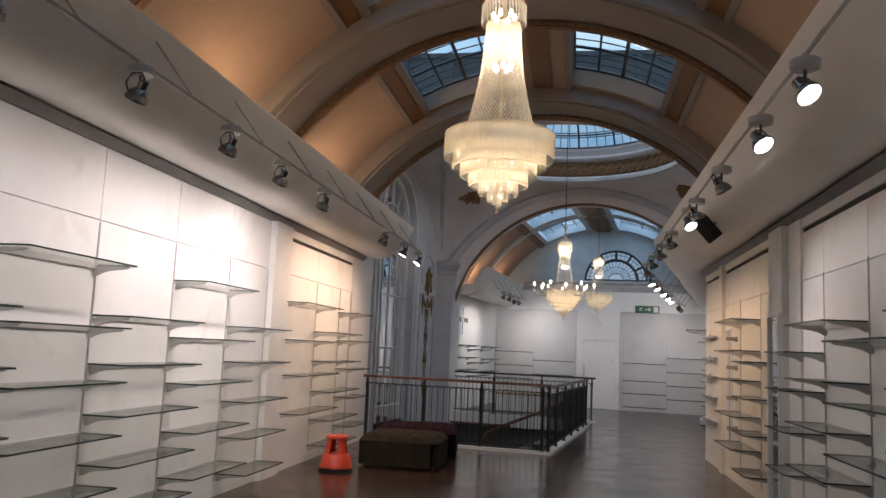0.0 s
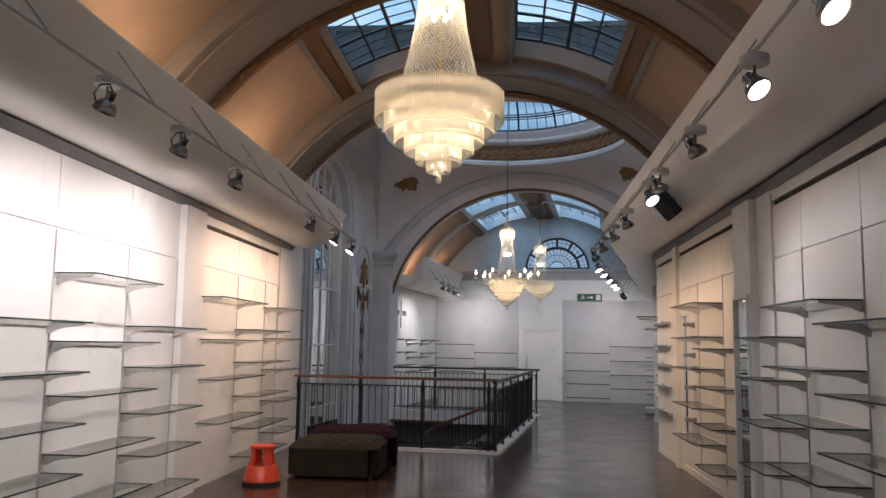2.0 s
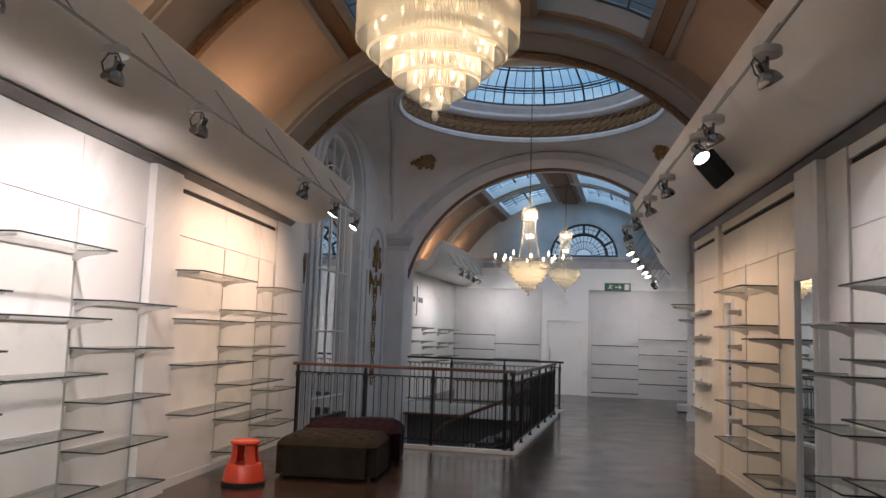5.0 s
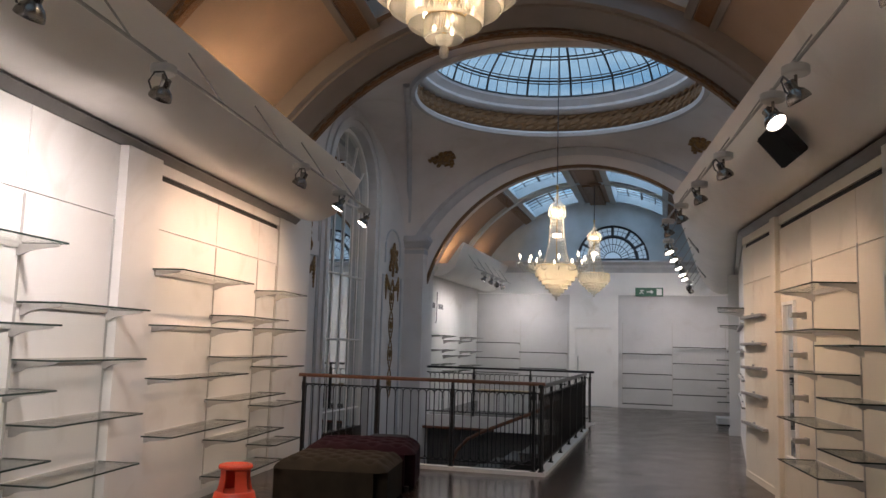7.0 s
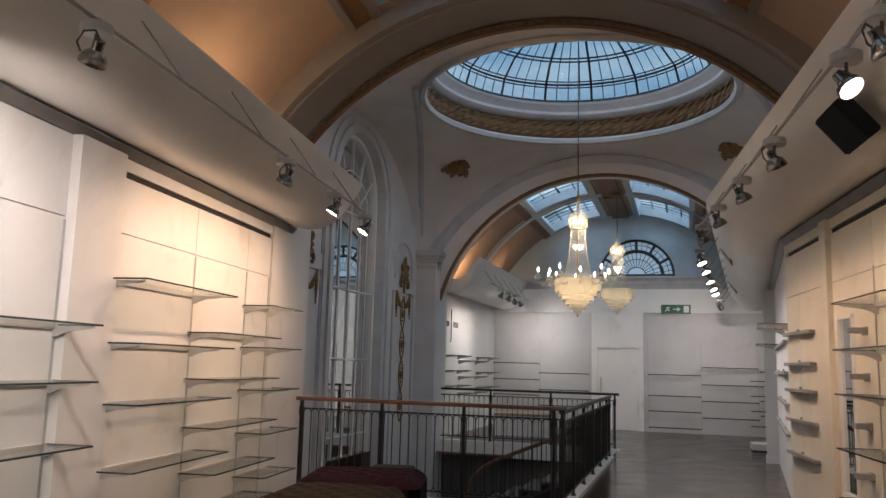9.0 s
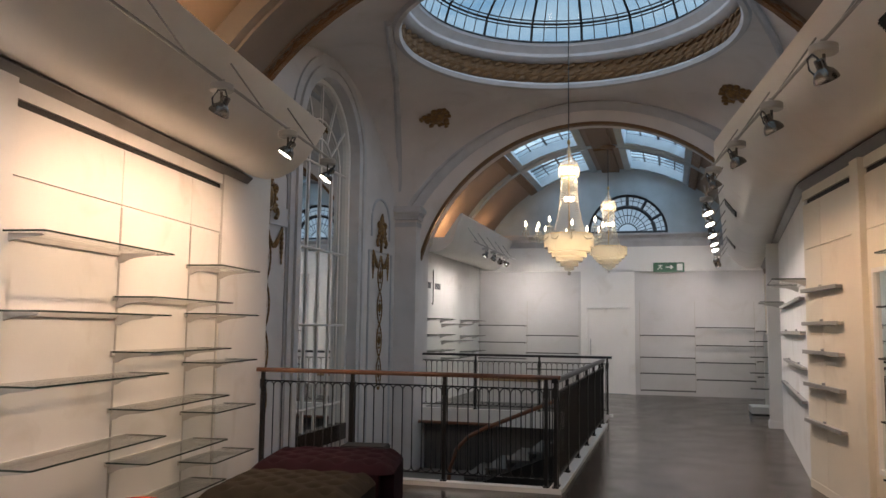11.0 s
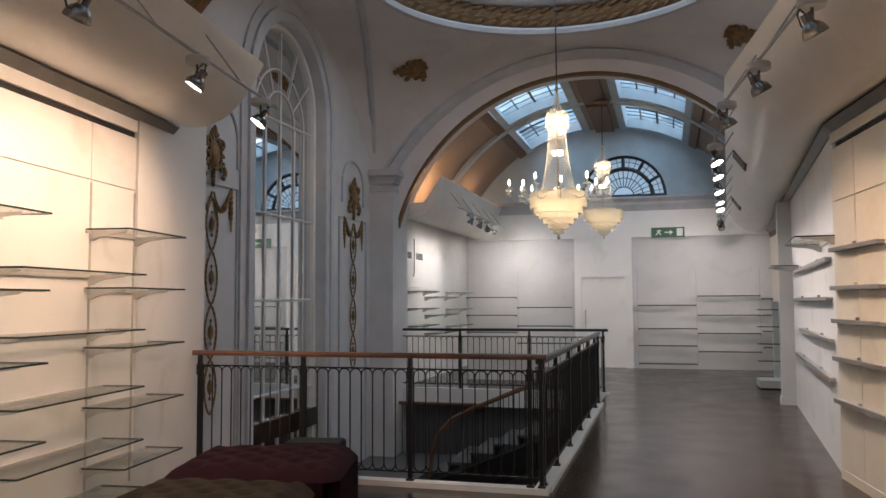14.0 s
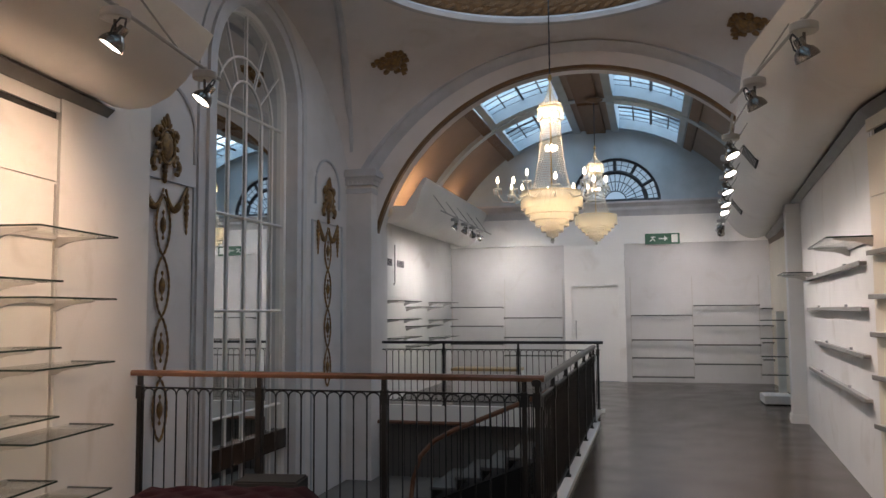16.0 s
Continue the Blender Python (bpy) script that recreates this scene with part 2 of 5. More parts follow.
def tube(bm, pts, r, seg=8, closed=False):
    """A round bar along a line of points."""
    pts = [Vector(p) for p in pts]
    rows = []
    n = len(pts)
    for i, p in enumerate(pts):
        if closed:
            d = pts[(i + 1) % n] - pts[i - 1]
        else:
            d = pts[min(i + 1, n - 1)] - pts[max(i - 1, 0)]
        d.normalize()
        up = Vector((0, 0, 1)) if abs(d.z) < 0.9 else Vector((0, 1, 0))
        a = d.cross(up).normalized()
        b = d.cross(a)
        rr = r[i] if isinstance(r, (list, tuple)) else r
        rows.append([p + a * rr * math.cos(2 * math.pi * k / seg) + b * rr * math.sin(2 * math.pi * k / seg) for k in range(seg)])
    vs = loft(bm, rows, close_rows=closed, close_cols=True)
    if not closed:
        cap(bm, vs[0])
        cap(bm, list(reversed(vs[-1])))


def lathe(bm, prof, seg=24, at=(0, 0, 0)):
    """Turns (radius, height) pairs about z."""
    rows = [[(at[0] + r * math.cos(2 * math.pi * k / seg), at[1] + r * math.sin(2 * math.pi * k / seg), at[2] + z) for k in range(seg)] for r, z in prof]
    loft(bm, rows, close_cols=True)


def blob(bm, c, rx, ry, rz, seg=8, rings=5, m=IDENT):
    rows = []
    for i in range(rings + 1):
        a = math.pi * i / rings
        s = max(0.04, math.sin(a))
        rows.append([m @ Vector((c[0] + rx * s * math.cos(2 * math.pi * k / seg), c[1] + ry * s * math.sin(2 * math.pi * k / seg), c[2] + rz * math.cos(a))) for k in range(seg)])
    loft(bm, rows, close_cols=True)


def sweep(bm, profile, path, ends=True):
    """A section of (offset, z) pairs along a plan line of (x, y); offset is towards the line's right-hand side."""
    path = [Vector((*p, 0)) for p in path]
    rows = []
    for i, p in enumerate(path):
        d0 = (path[i] - path[i - 1]).normalized() if i else None
        d1 = (path[i + 1] - path[i]).normalized() if i < len(path) - 1 else None
        d0, d1 = d0 or d1, d1 or d0
        n0, n1 = Vector((d0.y, -d0.x, 0)), Vector((d1.y, -d1.x, 0))
        nn = (n0 + n1).normalized()
        k = 1 / max(0.3, nn.dot(n0))
        rows.append([p + nn * k * o + Vector((0, 0, z)) for o, z in profile])
    vs = loft(bm, rows, close_cols=True)
    if ends:
        cap(bm, vs[0])
        cap(bm, list(reversed(vs[-1])))
    return vs


def mesh_object(name, bm, mat, m=IDENT, smooth=False):
    bmesh.ops.recalc_face_normals(bm, faces=bm.faces)
    me = bpy.data.meshes.new(name)
    bm.to_mesh(me)
    bm.free()
    me.materials.append(mat)
    if smooth:
        for p in me.polygons:
            p.use_smooth = True
        me.set_sharp_from_angle(angle=radians(38))
    o = new(name, me)
    o.matrix_world = m
    return o


def structure(name, bm, mat, label, category, m=IDENT, smooth=False):
    return tagged(mesh_object(name, bm, mat, m, smooth), label, category, kind="structure")


def part(name, bm, mat, parent, label="", smooth=False, m=IDENT):
    o = mesh_object(name, bm, mat, m, smooth)
    o.parent = parent
    if label:
        tagged(o, label)
    return o


def part_shared(name, me, parent, m=IDENT, label=""):
    o = new(name, me)
    o.matrix_world = m
    o.parent = parent
    if label:
        tagged(o, label)
    return o


def empty(name, m, label, category, group=""):
    o = new(name)
    o.empty_display_size = 0.1
    o.matrix_world = m
    return tagged(o, label, category, group)


def mesh_data(name, bm, mat, smooth=False):
    bmesh.ops.recalc_face_normals(bm, faces=bm.faces)
    me = bpy.data.meshes.new(name)
    bm.to_mesh(me)
    bm.free()
    me.materials.append(mat)
    if smooth:
        for p in me.polygons:
            p.use_smooth = True
        me.set_sharp_from_angle(angle=radians(38))
    return me


# ---- floor and outer walls ----
WELL_X0, WELL_X1, WELL_Y0, WELL_Y1 = -3.9, 0.0, 0.0, 6.95
bm = bm_new()
for x0, x1, y0, y1 in ((-6, 7, -17, WELL_Y0), (WELL_X1, 7, WELL_Y0, WELL_Y1), (-6, WELL_X0 - 0.1, WELL_Y0, WELL_Y1), (-6, 7, WELL_Y1, 13)):
    box(bm, x0, x1, y0, y1, -0.25, 0)
structure("floor", bm, M_FLOOR, "dark brown polished timber floor, scuffed and blotchy", "floor")

VL, VR = -2.87, 2.83                       # wall faces of the front part, in its own frame
V0 = -16.1
LEFT_END = -0.66                           # where the panelled bay stops before the well

# walls of the front part
bm = bm_new()
box(bm, VL - 0.3, VL - 0.05, V0, 0.43, 0, 3.3)
structure("wall_left", bm, M_WALL, "white painted shop wall behind glass shelving", "wall", NEAR)
bm = bm_new()
box(bm, VR + 0.05, VR + 0.3, V0, 1.0, 0, 3.3)
structure("wall_right", bm, M_WALL, "white painted shop wall behind glass shelving", "wall", NEAR)
bm = bm_new()
box(bm, -4.2, 4.2, V0 - 0.3, V0, 0, 6.2)
structure("wall_front", bm, M_PLASTER, "plain grey plaster end wall", "wall", NEAR)


# ---- bulkheads: S-shaped light shelves along both walls ----
BULK = [(-0.06, 3.13), (0.03, 3.10), (0.12, 3.05), (0.25, 3.02), (0.4, 3.03), (0.55, 3.10), (0.68, 3.22), (0.78, 3.36), (0.85, 3.48), (0.88, 3.54), (0.86, 3.56), (0.82, 3.55),
        (0.70, 3.38), (0.5, 3.3), (-0.85, 3.3), (-0.85, 3.24), (-0.06, 3.22)]


def near_xy(u, v):
    p = NEAR @ Vector((u, v, 0))
    return (p.x, p.y)


bm = bm_new()
rows = sweep(bm, BULK, [near_xy(VL, V0), near_xy(VL, -0.9), near_xy(VL, -0.45), near_xy(VL, -0.2)])
structure("bulkhead_left", bm, M_BULK, "off-white curved bulkhead light shelf above shelving", "bulkhead", smooth=True)
KINK = (2.42, 1.1)
FAR_END = (KINK[0] + 11.18 * math.tan(radians(4)), 12.28)
bm = bm_new()
sweep(bm, [(-o, z) for o, z in BULK], [near_xy(VR, V0), near_xy(VR, 0.6), KINK, (KINK[0] + 0.035, 1.7), FAR_END])
structure("bulkhead_right", bm, M_BULK, "off-white curved bulkhead light shelf, bent midway", "bulkhead", smooth=True)
bm = bm_new()
FLX = -3.65
sweep(bm, [(o, z + (0.2 if z > 3.3 else 0) * (o > 0.3)) for o, z in BULK], [(FLX, 7.15), (FLX, 12.28)])
structure("bulkhead_back_left", bm, M_BULK, "off-white curved bulkhead above the back shelves", "bulkhead", smooth=True)
# dark vent strip under each bulkhead
STRIP = [(-0.05, 3.10), (0.075, 3.06), (0.080, 3.045), (0.016, 2.985), (-0.05, 2.985)]
bm = bm_new()
sweep(bm, STRIP, [near_xy(VL, V0), near_xy(VL, -0.1)])
structure("trim_left", bm, M_VENT, "dark grey ventilation strip under the bulkhead", "trim")
bm = bm_new()
sweep(bm, [(-o, z) for o, z in STRIP], [near_xy(VR, V0), near_xy(VR, 0.6), KINK, FAR_END])
structure("trim_right", bm, M_VENT, "dark grey ventilation strip under the bulkhead", "trim")


# ---- front vault ----
ZC, RV, RR, VCX = 1.885, 3.84, 3.64, 0.10
A_BEAM, A_SKY, A_GOLD0, A_GOLD1 = 6.6, 27.6, 29.2, 32.0


def arc_pt(a, r, v, zc=ZC, cx=VCX):
    a = radians(a)
    return (cx + r * math.sin(a), v, zc + r * math.cos(a))


def arc_band(bm, a0, a1, r, v0, v1, n=12, zc=ZC, cx=VCX):
    loft(bm, [[arc_pt(a0 + (a1 - a0) * i / n, r, v, zc, cx) for i in range(n + 1)] for v in (v0, v1)])


def arc_solid(bm, a0, a1, r0, r1, v0, v1, n=12, zc=ZC, cx=VCX):
    rows = []
    for i in range(n + 1):
        a = a0 + (a1 - a0) * i / n
        rows.append([arc_pt(a, r0, v0, zc, cx), arc_pt(a, r1, v0, zc, cx), arc_pt(a, r1, v1, zc, cx), arc_pt(a, r0, v1, zc, cx)])
    vs = loft(bm, rows, close_cols=True)
    cap(bm, vs[0])
    cap(bm, list(reversed(vs[-1])))


def skylight(name, a0, a1, v0, v1, m, zc=ZC, cx=VCX, r=RV, nu=4, nv=3, wood=None, lift=0.28):
    """A glazed opening in a vault: reveal, panes and bars."""
    wood = wood or M_LEAD
    ob = empty(name, m, "leaded skylight with pale bluish glass in a vault", "skylight", "skylights")
    tagged(ob, kind="structure")
    rg = r + lift
    bm = bm_new()
    for i in range(nu + 1):
        a = a0 + (a1 - a0) * i / nu
        w = 0.028 if i % 2 == 0 else 0.016
        p, q = arc_pt(a, rg - 0.02, v0, zc, cx), arc_pt(a, rg - 0.02, v1, zc, cx)
        tube(bm, [p, q], w, 4)
    for j in range(nv * 3 + 1):
        v = v0 + (v1 - v0) * j / (nv * 3)
        tube(bm, [arc_pt(a0 + (a1 - a0) * k / 4, rg - 0.01, v, zc, cx) for k in range(5)], 0.024 if j % 3 == 0 else 0.010, 4)
    part("glazing_bars", bm, wood, ob, "dark glazing bars")
    for i in range(nu):
        for j in range(nv):
            bm = bm_new()
            arc_band(bm, a0 + (a1 - a0) * i / nu, a0 + (a1 - a0) * (i + 1) / nu, rg, v0 + (v1 - v0) * j / nv, v0 + (v1 - v0) * (j + 1) / nv, 3, zc, cx)
            o = part("pane", bm, M_SKYGLASS, ob)
            o.visible_shadow = False
    return ob


RIBS = [-0.42, -4.24, -8.06, -11.88, -15.55]
HALF = 0.52
bm_vault = bm_new()
for c0, c1 in zip(RIBS[1:], RIBS[:-1]):
    v0, v1 = c0 + HALF, c1 - HALF
    s0, s1 = v0 + 0.05, v1 - 0.12
    for s in (-1, 1):
        arc_solid(bm_vault, s * 78, s * A_SKY, RV, RV + 0.3, v0, v1, 14)
        arc_solid(bm_vault, s * A_SKY, s * A_BEAM, RV, RV + 0.3, v0, s0, 5)
        arc_solid(bm_vault, s * A_SKY, s * A_BEAM, RV, RV + 0.3, s1, v1, 5)
        skylight("skylight", s * A_BEAM, s * A_SKY, s0, s1, NEAR)
    arc_solid(bm_vault, -A_BEAM, A_BEAM, RV - 0.05, RV + 0.3, v0, v1, 5)
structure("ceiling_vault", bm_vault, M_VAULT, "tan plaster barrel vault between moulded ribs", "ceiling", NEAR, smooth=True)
bm = bm_new()
bg = bm_new()
for i, c in enumerate(RIBS):
    arc_solid(bm, -80, 80, RR, RV + 0.3, c - HALF, c + HALF, 40)
    for e in (-1, 1):
        arc_solid(bm, -80, 80, RR - 0.03, RR + 0.1, c + e * (HALF - 0.17) - 0.03, c + e * (HALF - 0.17) + 0.03, 40)
        if e < 0:
            arc_solid(bm, -80, 80, RR - 0.015, RR + 0.08, c - HALF - 0.02, c - HALF + 0.07, 40)
    arc_solid(bg, -80, 80, RR - 0.03, RR + 0.08, c + HALF - 0.20, c + HALF - 0.09, 40)
    arc_solid(bg, -80, 80, RR - 0.045, RR + 0.08, c + HALF - 0.09, c + HALF + 0.004, 40)
    # carved leaves along the gilded edge
    for k in range(76):
        a = -76 + 2 * k
        px, pv, pz = arc_pt(a, RR - 0.03, c + HALF - 0.14)
        blob(bg, (0, 0, 0), 0.05, 0.035, 0.018, 6, 4, pose(px, pv, pz, 0, a, 35 if k % 2 else -35))
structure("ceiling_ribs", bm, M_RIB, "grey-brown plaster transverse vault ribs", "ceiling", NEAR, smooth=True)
for c0, c1 in zip(RIBS[1:], RIBS[:-1]):
    v0, v1 = c0 + HALF, c1 - HALF
    for s in (-1, 1):
        arc_solid(bg, s * A_GOLD0, s * A_GOLD1, RV - 0.03, RV + 0.05, v0, v1, 3)
    arc_solid(bg, -2.1, 2.1, RV - 0.08, RV, v0 + 0.1, v1 - 0.1, 3)
structure("trim_gilded_bands", bg, M_GOLD, "worn gilded plaster bands on the vault", "trim", NEAR)
bm = bm_new()
for c0, c1 in zip(RIBS[1:], RIBS[:-1]):
    v0, v1 = c0 + HALF, c1 - HALF
    for s in (-1, 1):
        arc_solid(bm, s * 32.2, s * 33.4, RV - 0.05, RV + 0.05, v0, v1, 2)
        arc_solid(bm, s * 27.4, s * 28.9, RV - 0.05, RV + 0.3, v0, v1, 2)
        arc_solid(bm, s * 5.2, s * A_BEAM, RV - 0.08, RV + 0.3, v0, v1, 2)
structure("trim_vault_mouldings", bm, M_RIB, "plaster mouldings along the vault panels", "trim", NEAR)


# dark parapet on the roof outside, behind the front skylights
bm = bm_new()
box(bm, -3.4, 3.4, 0.2, 0.45, 5.9, 6.62)
box(bm, -3.4, 3.4, 0.14, 0.5, 6.62, 6.70)
for k in range(9):
    box(bm, -3.2 + 0.8 * k, -3.12 + 0.8 * k, 0.1, 0.2, 5.95, 6.62)
structure("roof_parapet", bm, M_SLATE, "dark leaded roof parapet outside the skylights", "parapet", NEAR)


# ---- dome bay ----
CX, CY, HX, HY = -0.3, 3.3, 3.6, 3.3
RA, ZA = 4.0, 1.67
RING_R, RING_Z = 2.45, 5.70


def bay_edge(phi):
    c, s = math.cos(phi), math.sin(phi)
    k = min(HX / max(1e-6, abs(c)), HY / max(1e-6, abs(s)))
    x, y = k * c, k * s
    on_y = abs(abs(x) - HX) < 1e-6
    t = y / HY * 3.5 if on_y else x / HX * 3.5
    return (CX + x, CY + y, ZA + math.sqrt(max(0.1, RA * RA - t * t)))


phis = sorted([2 * math.pi * i / 96 for i in range(96)] + [math.atan2(a * HY, b * HX) % (2 * math.pi) for a in (-1, 1) for b in (-1, 1)])
rows = []
for i in range(9):
    f = i / 8
    row = []
    for p in phis:
        e = Vector(bay_edge(p))
        r = Vector((CX + RING_R * math.cos(p), CY + RING_R * math.sin(p), RING_Z))
        q = e.lerp(r, f)
        q.z = e.z + (r.z - e.z) * math.sin(f * math.pi / 2) ** 0.62
        row.append(q)
    rows.append(row)


def surf_z(x, y):
    """Height of the pendentive surface over a point of the plan."""
    p = math.atan2(y - CY, x - CX)
    e = Vector(bay_edge(p))
    de, dp = math.hypot(e.x - CX, e.y - CY), math.hypot(x - CX, y - CY)
    f = min(1.0, max(0.0, (de - dp) / (de - RING_R)))
    return e.z + (RING_Z - e.z) * math.sin(f * math.pi / 2) ** 0.62


def on_pendentive(x, y, out=0.0):
    """A pose on that surface whose local y points into the room."""
    h = 0.02
    n = Vector(((surf_z(x + h, y) - surf_z(x - h, y)) / (2 * h), (surf_z(x, y + h) - surf_z(x, y - h)) / (2 * h), -1)).normalized()
    return Matrix.Translation(Vector((x, y, surf_z(x, y))) + n * out) @ n.to_track_quat('Y', 'Z').to_matrix().to_4x4()


bm = bm_new()
loft(bm, rows, close_cols=True)
structure("ceiling_pendentives", bm, M_PLASTER, "lilac-grey plaster pendentives under the dome", "ceiling", smooth=True)
DOME = pose(CX, CY, 0)
bm = bm_new()
lathe(bm, [(RING_R + 0.02, RING_Z - 0.02), (RING_R - 0.02, RING_Z - 0.07), (RING_R - 0.09, RING_Z - 0.06), (RING_R - 0.12, RING_Z), (RING_R - 0.06, RING_Z + 0.05), (RING_R + 0.05, RING_Z + 0.07)], 96)
lathe(bm, [(RING_R + 0.05, RING_Z + 0.40), (RING_R - 0.10, RING_Z + 0.42), (RING_R - 0.16, RING_Z + 0.47), (RING_R - 0.16, RING_Z + 0.52), (RING_R - 0.22, RING_Z + 0.58),
           (RING_R - 0.27, RING_Z + 0.62), (RING_R - 0.27, RING_Z + 0.70), (RING_R + 0.1, RING_Z + 0.72)], 96)
structure("trim_dome_rings", bm, M_MOULD, "pale blue-grey moulded rings of the dome", "trim", DOME, smooth=True)
bm = bm_new()
lathe(bm, [(RING_R + 0.04, RING_Z + 0.05), (RING_R - 0.03, RING_Z + 0.2), (RING_R + 0.03, RING_Z + 0.42)], 96)
structure("trim_dome_frieze", bm, M_GOLD, "gilded leaf frieze round the dome's drum", "trim", DOME)
bm_fr = bm_new()
for k in range(72):
    a = 2 * math.pi * k / 72
    for j, zz in enumerate((0.13, 0.24, 0.35)):
        aa = a + (0.5 if j == 1 else 0) * 2 * math.pi / 72
        blob(bm_fr, (0, 0, 0), 0.10, 0.03, 0.035, 6, 4, pose((RING_R - 0.02) * math.cos(aa), (RING_R - 0.02) * math.sin(aa), RING_Z + zz, 0, 25, math.degrees(aa) + 90))
structure("trim_frieze_leaves", bm_fr, M_GOLD, "overlapping gilded leaves of the dome frieze", "trim", DOME, smooth=True)
# glass dome
G_R, G_Z, G_H = RING_R - 0.25, RING_Z + 0.66, 1.0


def dome_pt(a, f):
    th = f * math.pi / 2
    return (G_R * math.cos(th) * math.cos(a), G_R * math.cos(th) * math.sin(a), G_Z + G_H * math.sin(th))


dome = empty("glass_dome", DOME, "leaded glass dome with pale blue panes", "dome")
tagged(dome, kind="structure")
bm = bm_new()
for k in range(64):
    a = 2 * math.pi * k / 64
    tube(bm, [dome_pt(a, f) for f in (0, 0.2, 0.4, 0.6, 0.8 if k % 4 == 0 else 0.7)], 0.022 if k % 4 == 0 else 0.009, 4)
for f, w in ((0.015, 0.03), (0.17, 0.012), (0.2, 0.02), (0.23, 0.012), (0.42, 0.016), (0.45, 0.016), (0.62, 0.016), (0.7, 0.02), (0.9, 0.02)):
    tube(bm, [dome_pt(2 * math.pi * k / 64, f) for k in range(64)], w, 4, closed=True)
part("glazing_bars", bm, M_LEAD, dome, "dark lead and iron glazing bars")
for k in range(16):
    for f0, f1 in ((0, 0.2), (0.2, 0.43), (0.43, 0.7), (0.7, 0.98)):
        bm = bm_new()
        loft(bm, [[dome_pt(2 * math.pi * (k + j / 3) / 16, f0 + (f1 - f0) * i / 2) for j in range(4)] for i in range(3)])
        o = part("pane", bm, M_DOMEGLASS, dome)
        o.visible_shadow = False


bm = bm_new()
lathe(bm, [(0.001, G_Z + G_H - 0.16), (0.10, G_Z + G_H - 0.15), (0.16, G_Z + G_H - 0.08), (0.30, G_Z + G_H - 0.04), (0.32, G_Z + G_H + 0.03), (0.001, G_Z + G_H + 0.05)], 24)
part("hub", bm, M_LEAD, dome, "dark iron hub", smooth=True)
sky_panel(pose(CX, CY, G_Z + 0.02), 38, 2 * G_R - 0.3, 2 * G_R - 0.3, True)

# daylight over the back skylights
for yy in (8.3, 11.0):
    for side in (-1, 1):
        sky_panel(pose(-0.3 + side * 1.15, yy, 5.75, 0, side * 17, 0), 13, 1.5, 2.2)

# arches of the bay: far one opens to the back vault, front one to the front vault
FCX, FZC, FRV, FRR = -0.3, 1.97, 3.62, 3.32
def arch_loft(bm, c_in, c_out, n=48, lim=80):
    """c_in, c_out: lists of (cx, zc, r, y-function) loops joined in order."""
    rows = []
    for cx, zc, r, yf in c_in:
        rows.append([(cx + r * math.sin(radians(a)), yf(cx + r * math.sin(radians(a))), zc + r * math.cos(radians(a))) for a in [-lim + 2 * lim * i / n for i in range(n + 1)]])
    loft(bm, rows)


yA, yB = CY + HY, CY + HY + 0.5
bm = bm_new()
arch_loft(bm, [(CX, ZA, RA + 0.3, lambda x: yA + 0.03), (CX, ZA, RA, lambda x: yA), (CX, ZA + 0.01, RA - 0.03, lambda x: yA - 0.05), (CX, ZA + 0.02, RA - 0.06, lambda x: yA - 0.07), (CX, ZA + 0.04, RA - 0.13, lambda x: yA - 0.05),
               (CX, ZA + 0.05, RA - 0.19, lambda x: yA - 0.01), (CX, ZA + 0.06, RA - 0.23, lambda x: yA + 0.03)], None)
structure("trim_back_arch", bm, M_MOULD, "blue-grey moulded edge of the back arch", "trim", smooth=True)
bm = bm_new()
arch_loft(bm, [(CX, ZA + 0.06, RA - 0.23, lambda x: yA + 0.03), (FCX, FZC, FRR + 0.05, lambda x: yA + 0.08), (FCX, FZC, FRR, lambda x: yA + 0.12), (FCX, FZC, FRR, lambda x: yB), (FCX, FZC, FRV + 0.3, lambda x: yB)], None)
structure("ceiling_back_arch", bm, M_PLASTER, "grey plaster arch between dome and back vault", "ceiling", smooth=True)
bm = bm_new()
arc_solid(bm, -80, 80, FRR - 0.03, FRR + 0.06, yA + 0.10, yA + 0.2, 48, FZC, FCX)
structure("trim_back_arch_gilding", bm, M_GOLD, "brown gilded rope edge on the back arch", "trim")


def near_plane_y(x):
    """y of the front rib's far face at x."""
    v = RIBS[0] + HALF
    return (v + (x - NEAR.translation.x) * math.sin(radians(7))) / math.cos(radians(7))


bm = bm_new()
arch_loft(bm, [(-0.21, ZC, RR, lambda x: near_plane_y(x) - 0.02), (CX, ZA + 0.06, RA - 0.12, lambda x: max(0.0, near_plane_y(x))), (CX, ZA, RA, lambda x: 0.0)], None)
arch_loft(bm, [(-0.21, ZC, RR + 0.02, lambda x: near_plane_y(x) - 0.1), (-0.21, ZC, RV + 0.6, lambda x: near_plane_y(x) - 0.1)], None)
structure("ceiling_front_arch", bm, M_PLASTER, "grey plaster arch between dome and front vault", "ceiling", smooth=True)


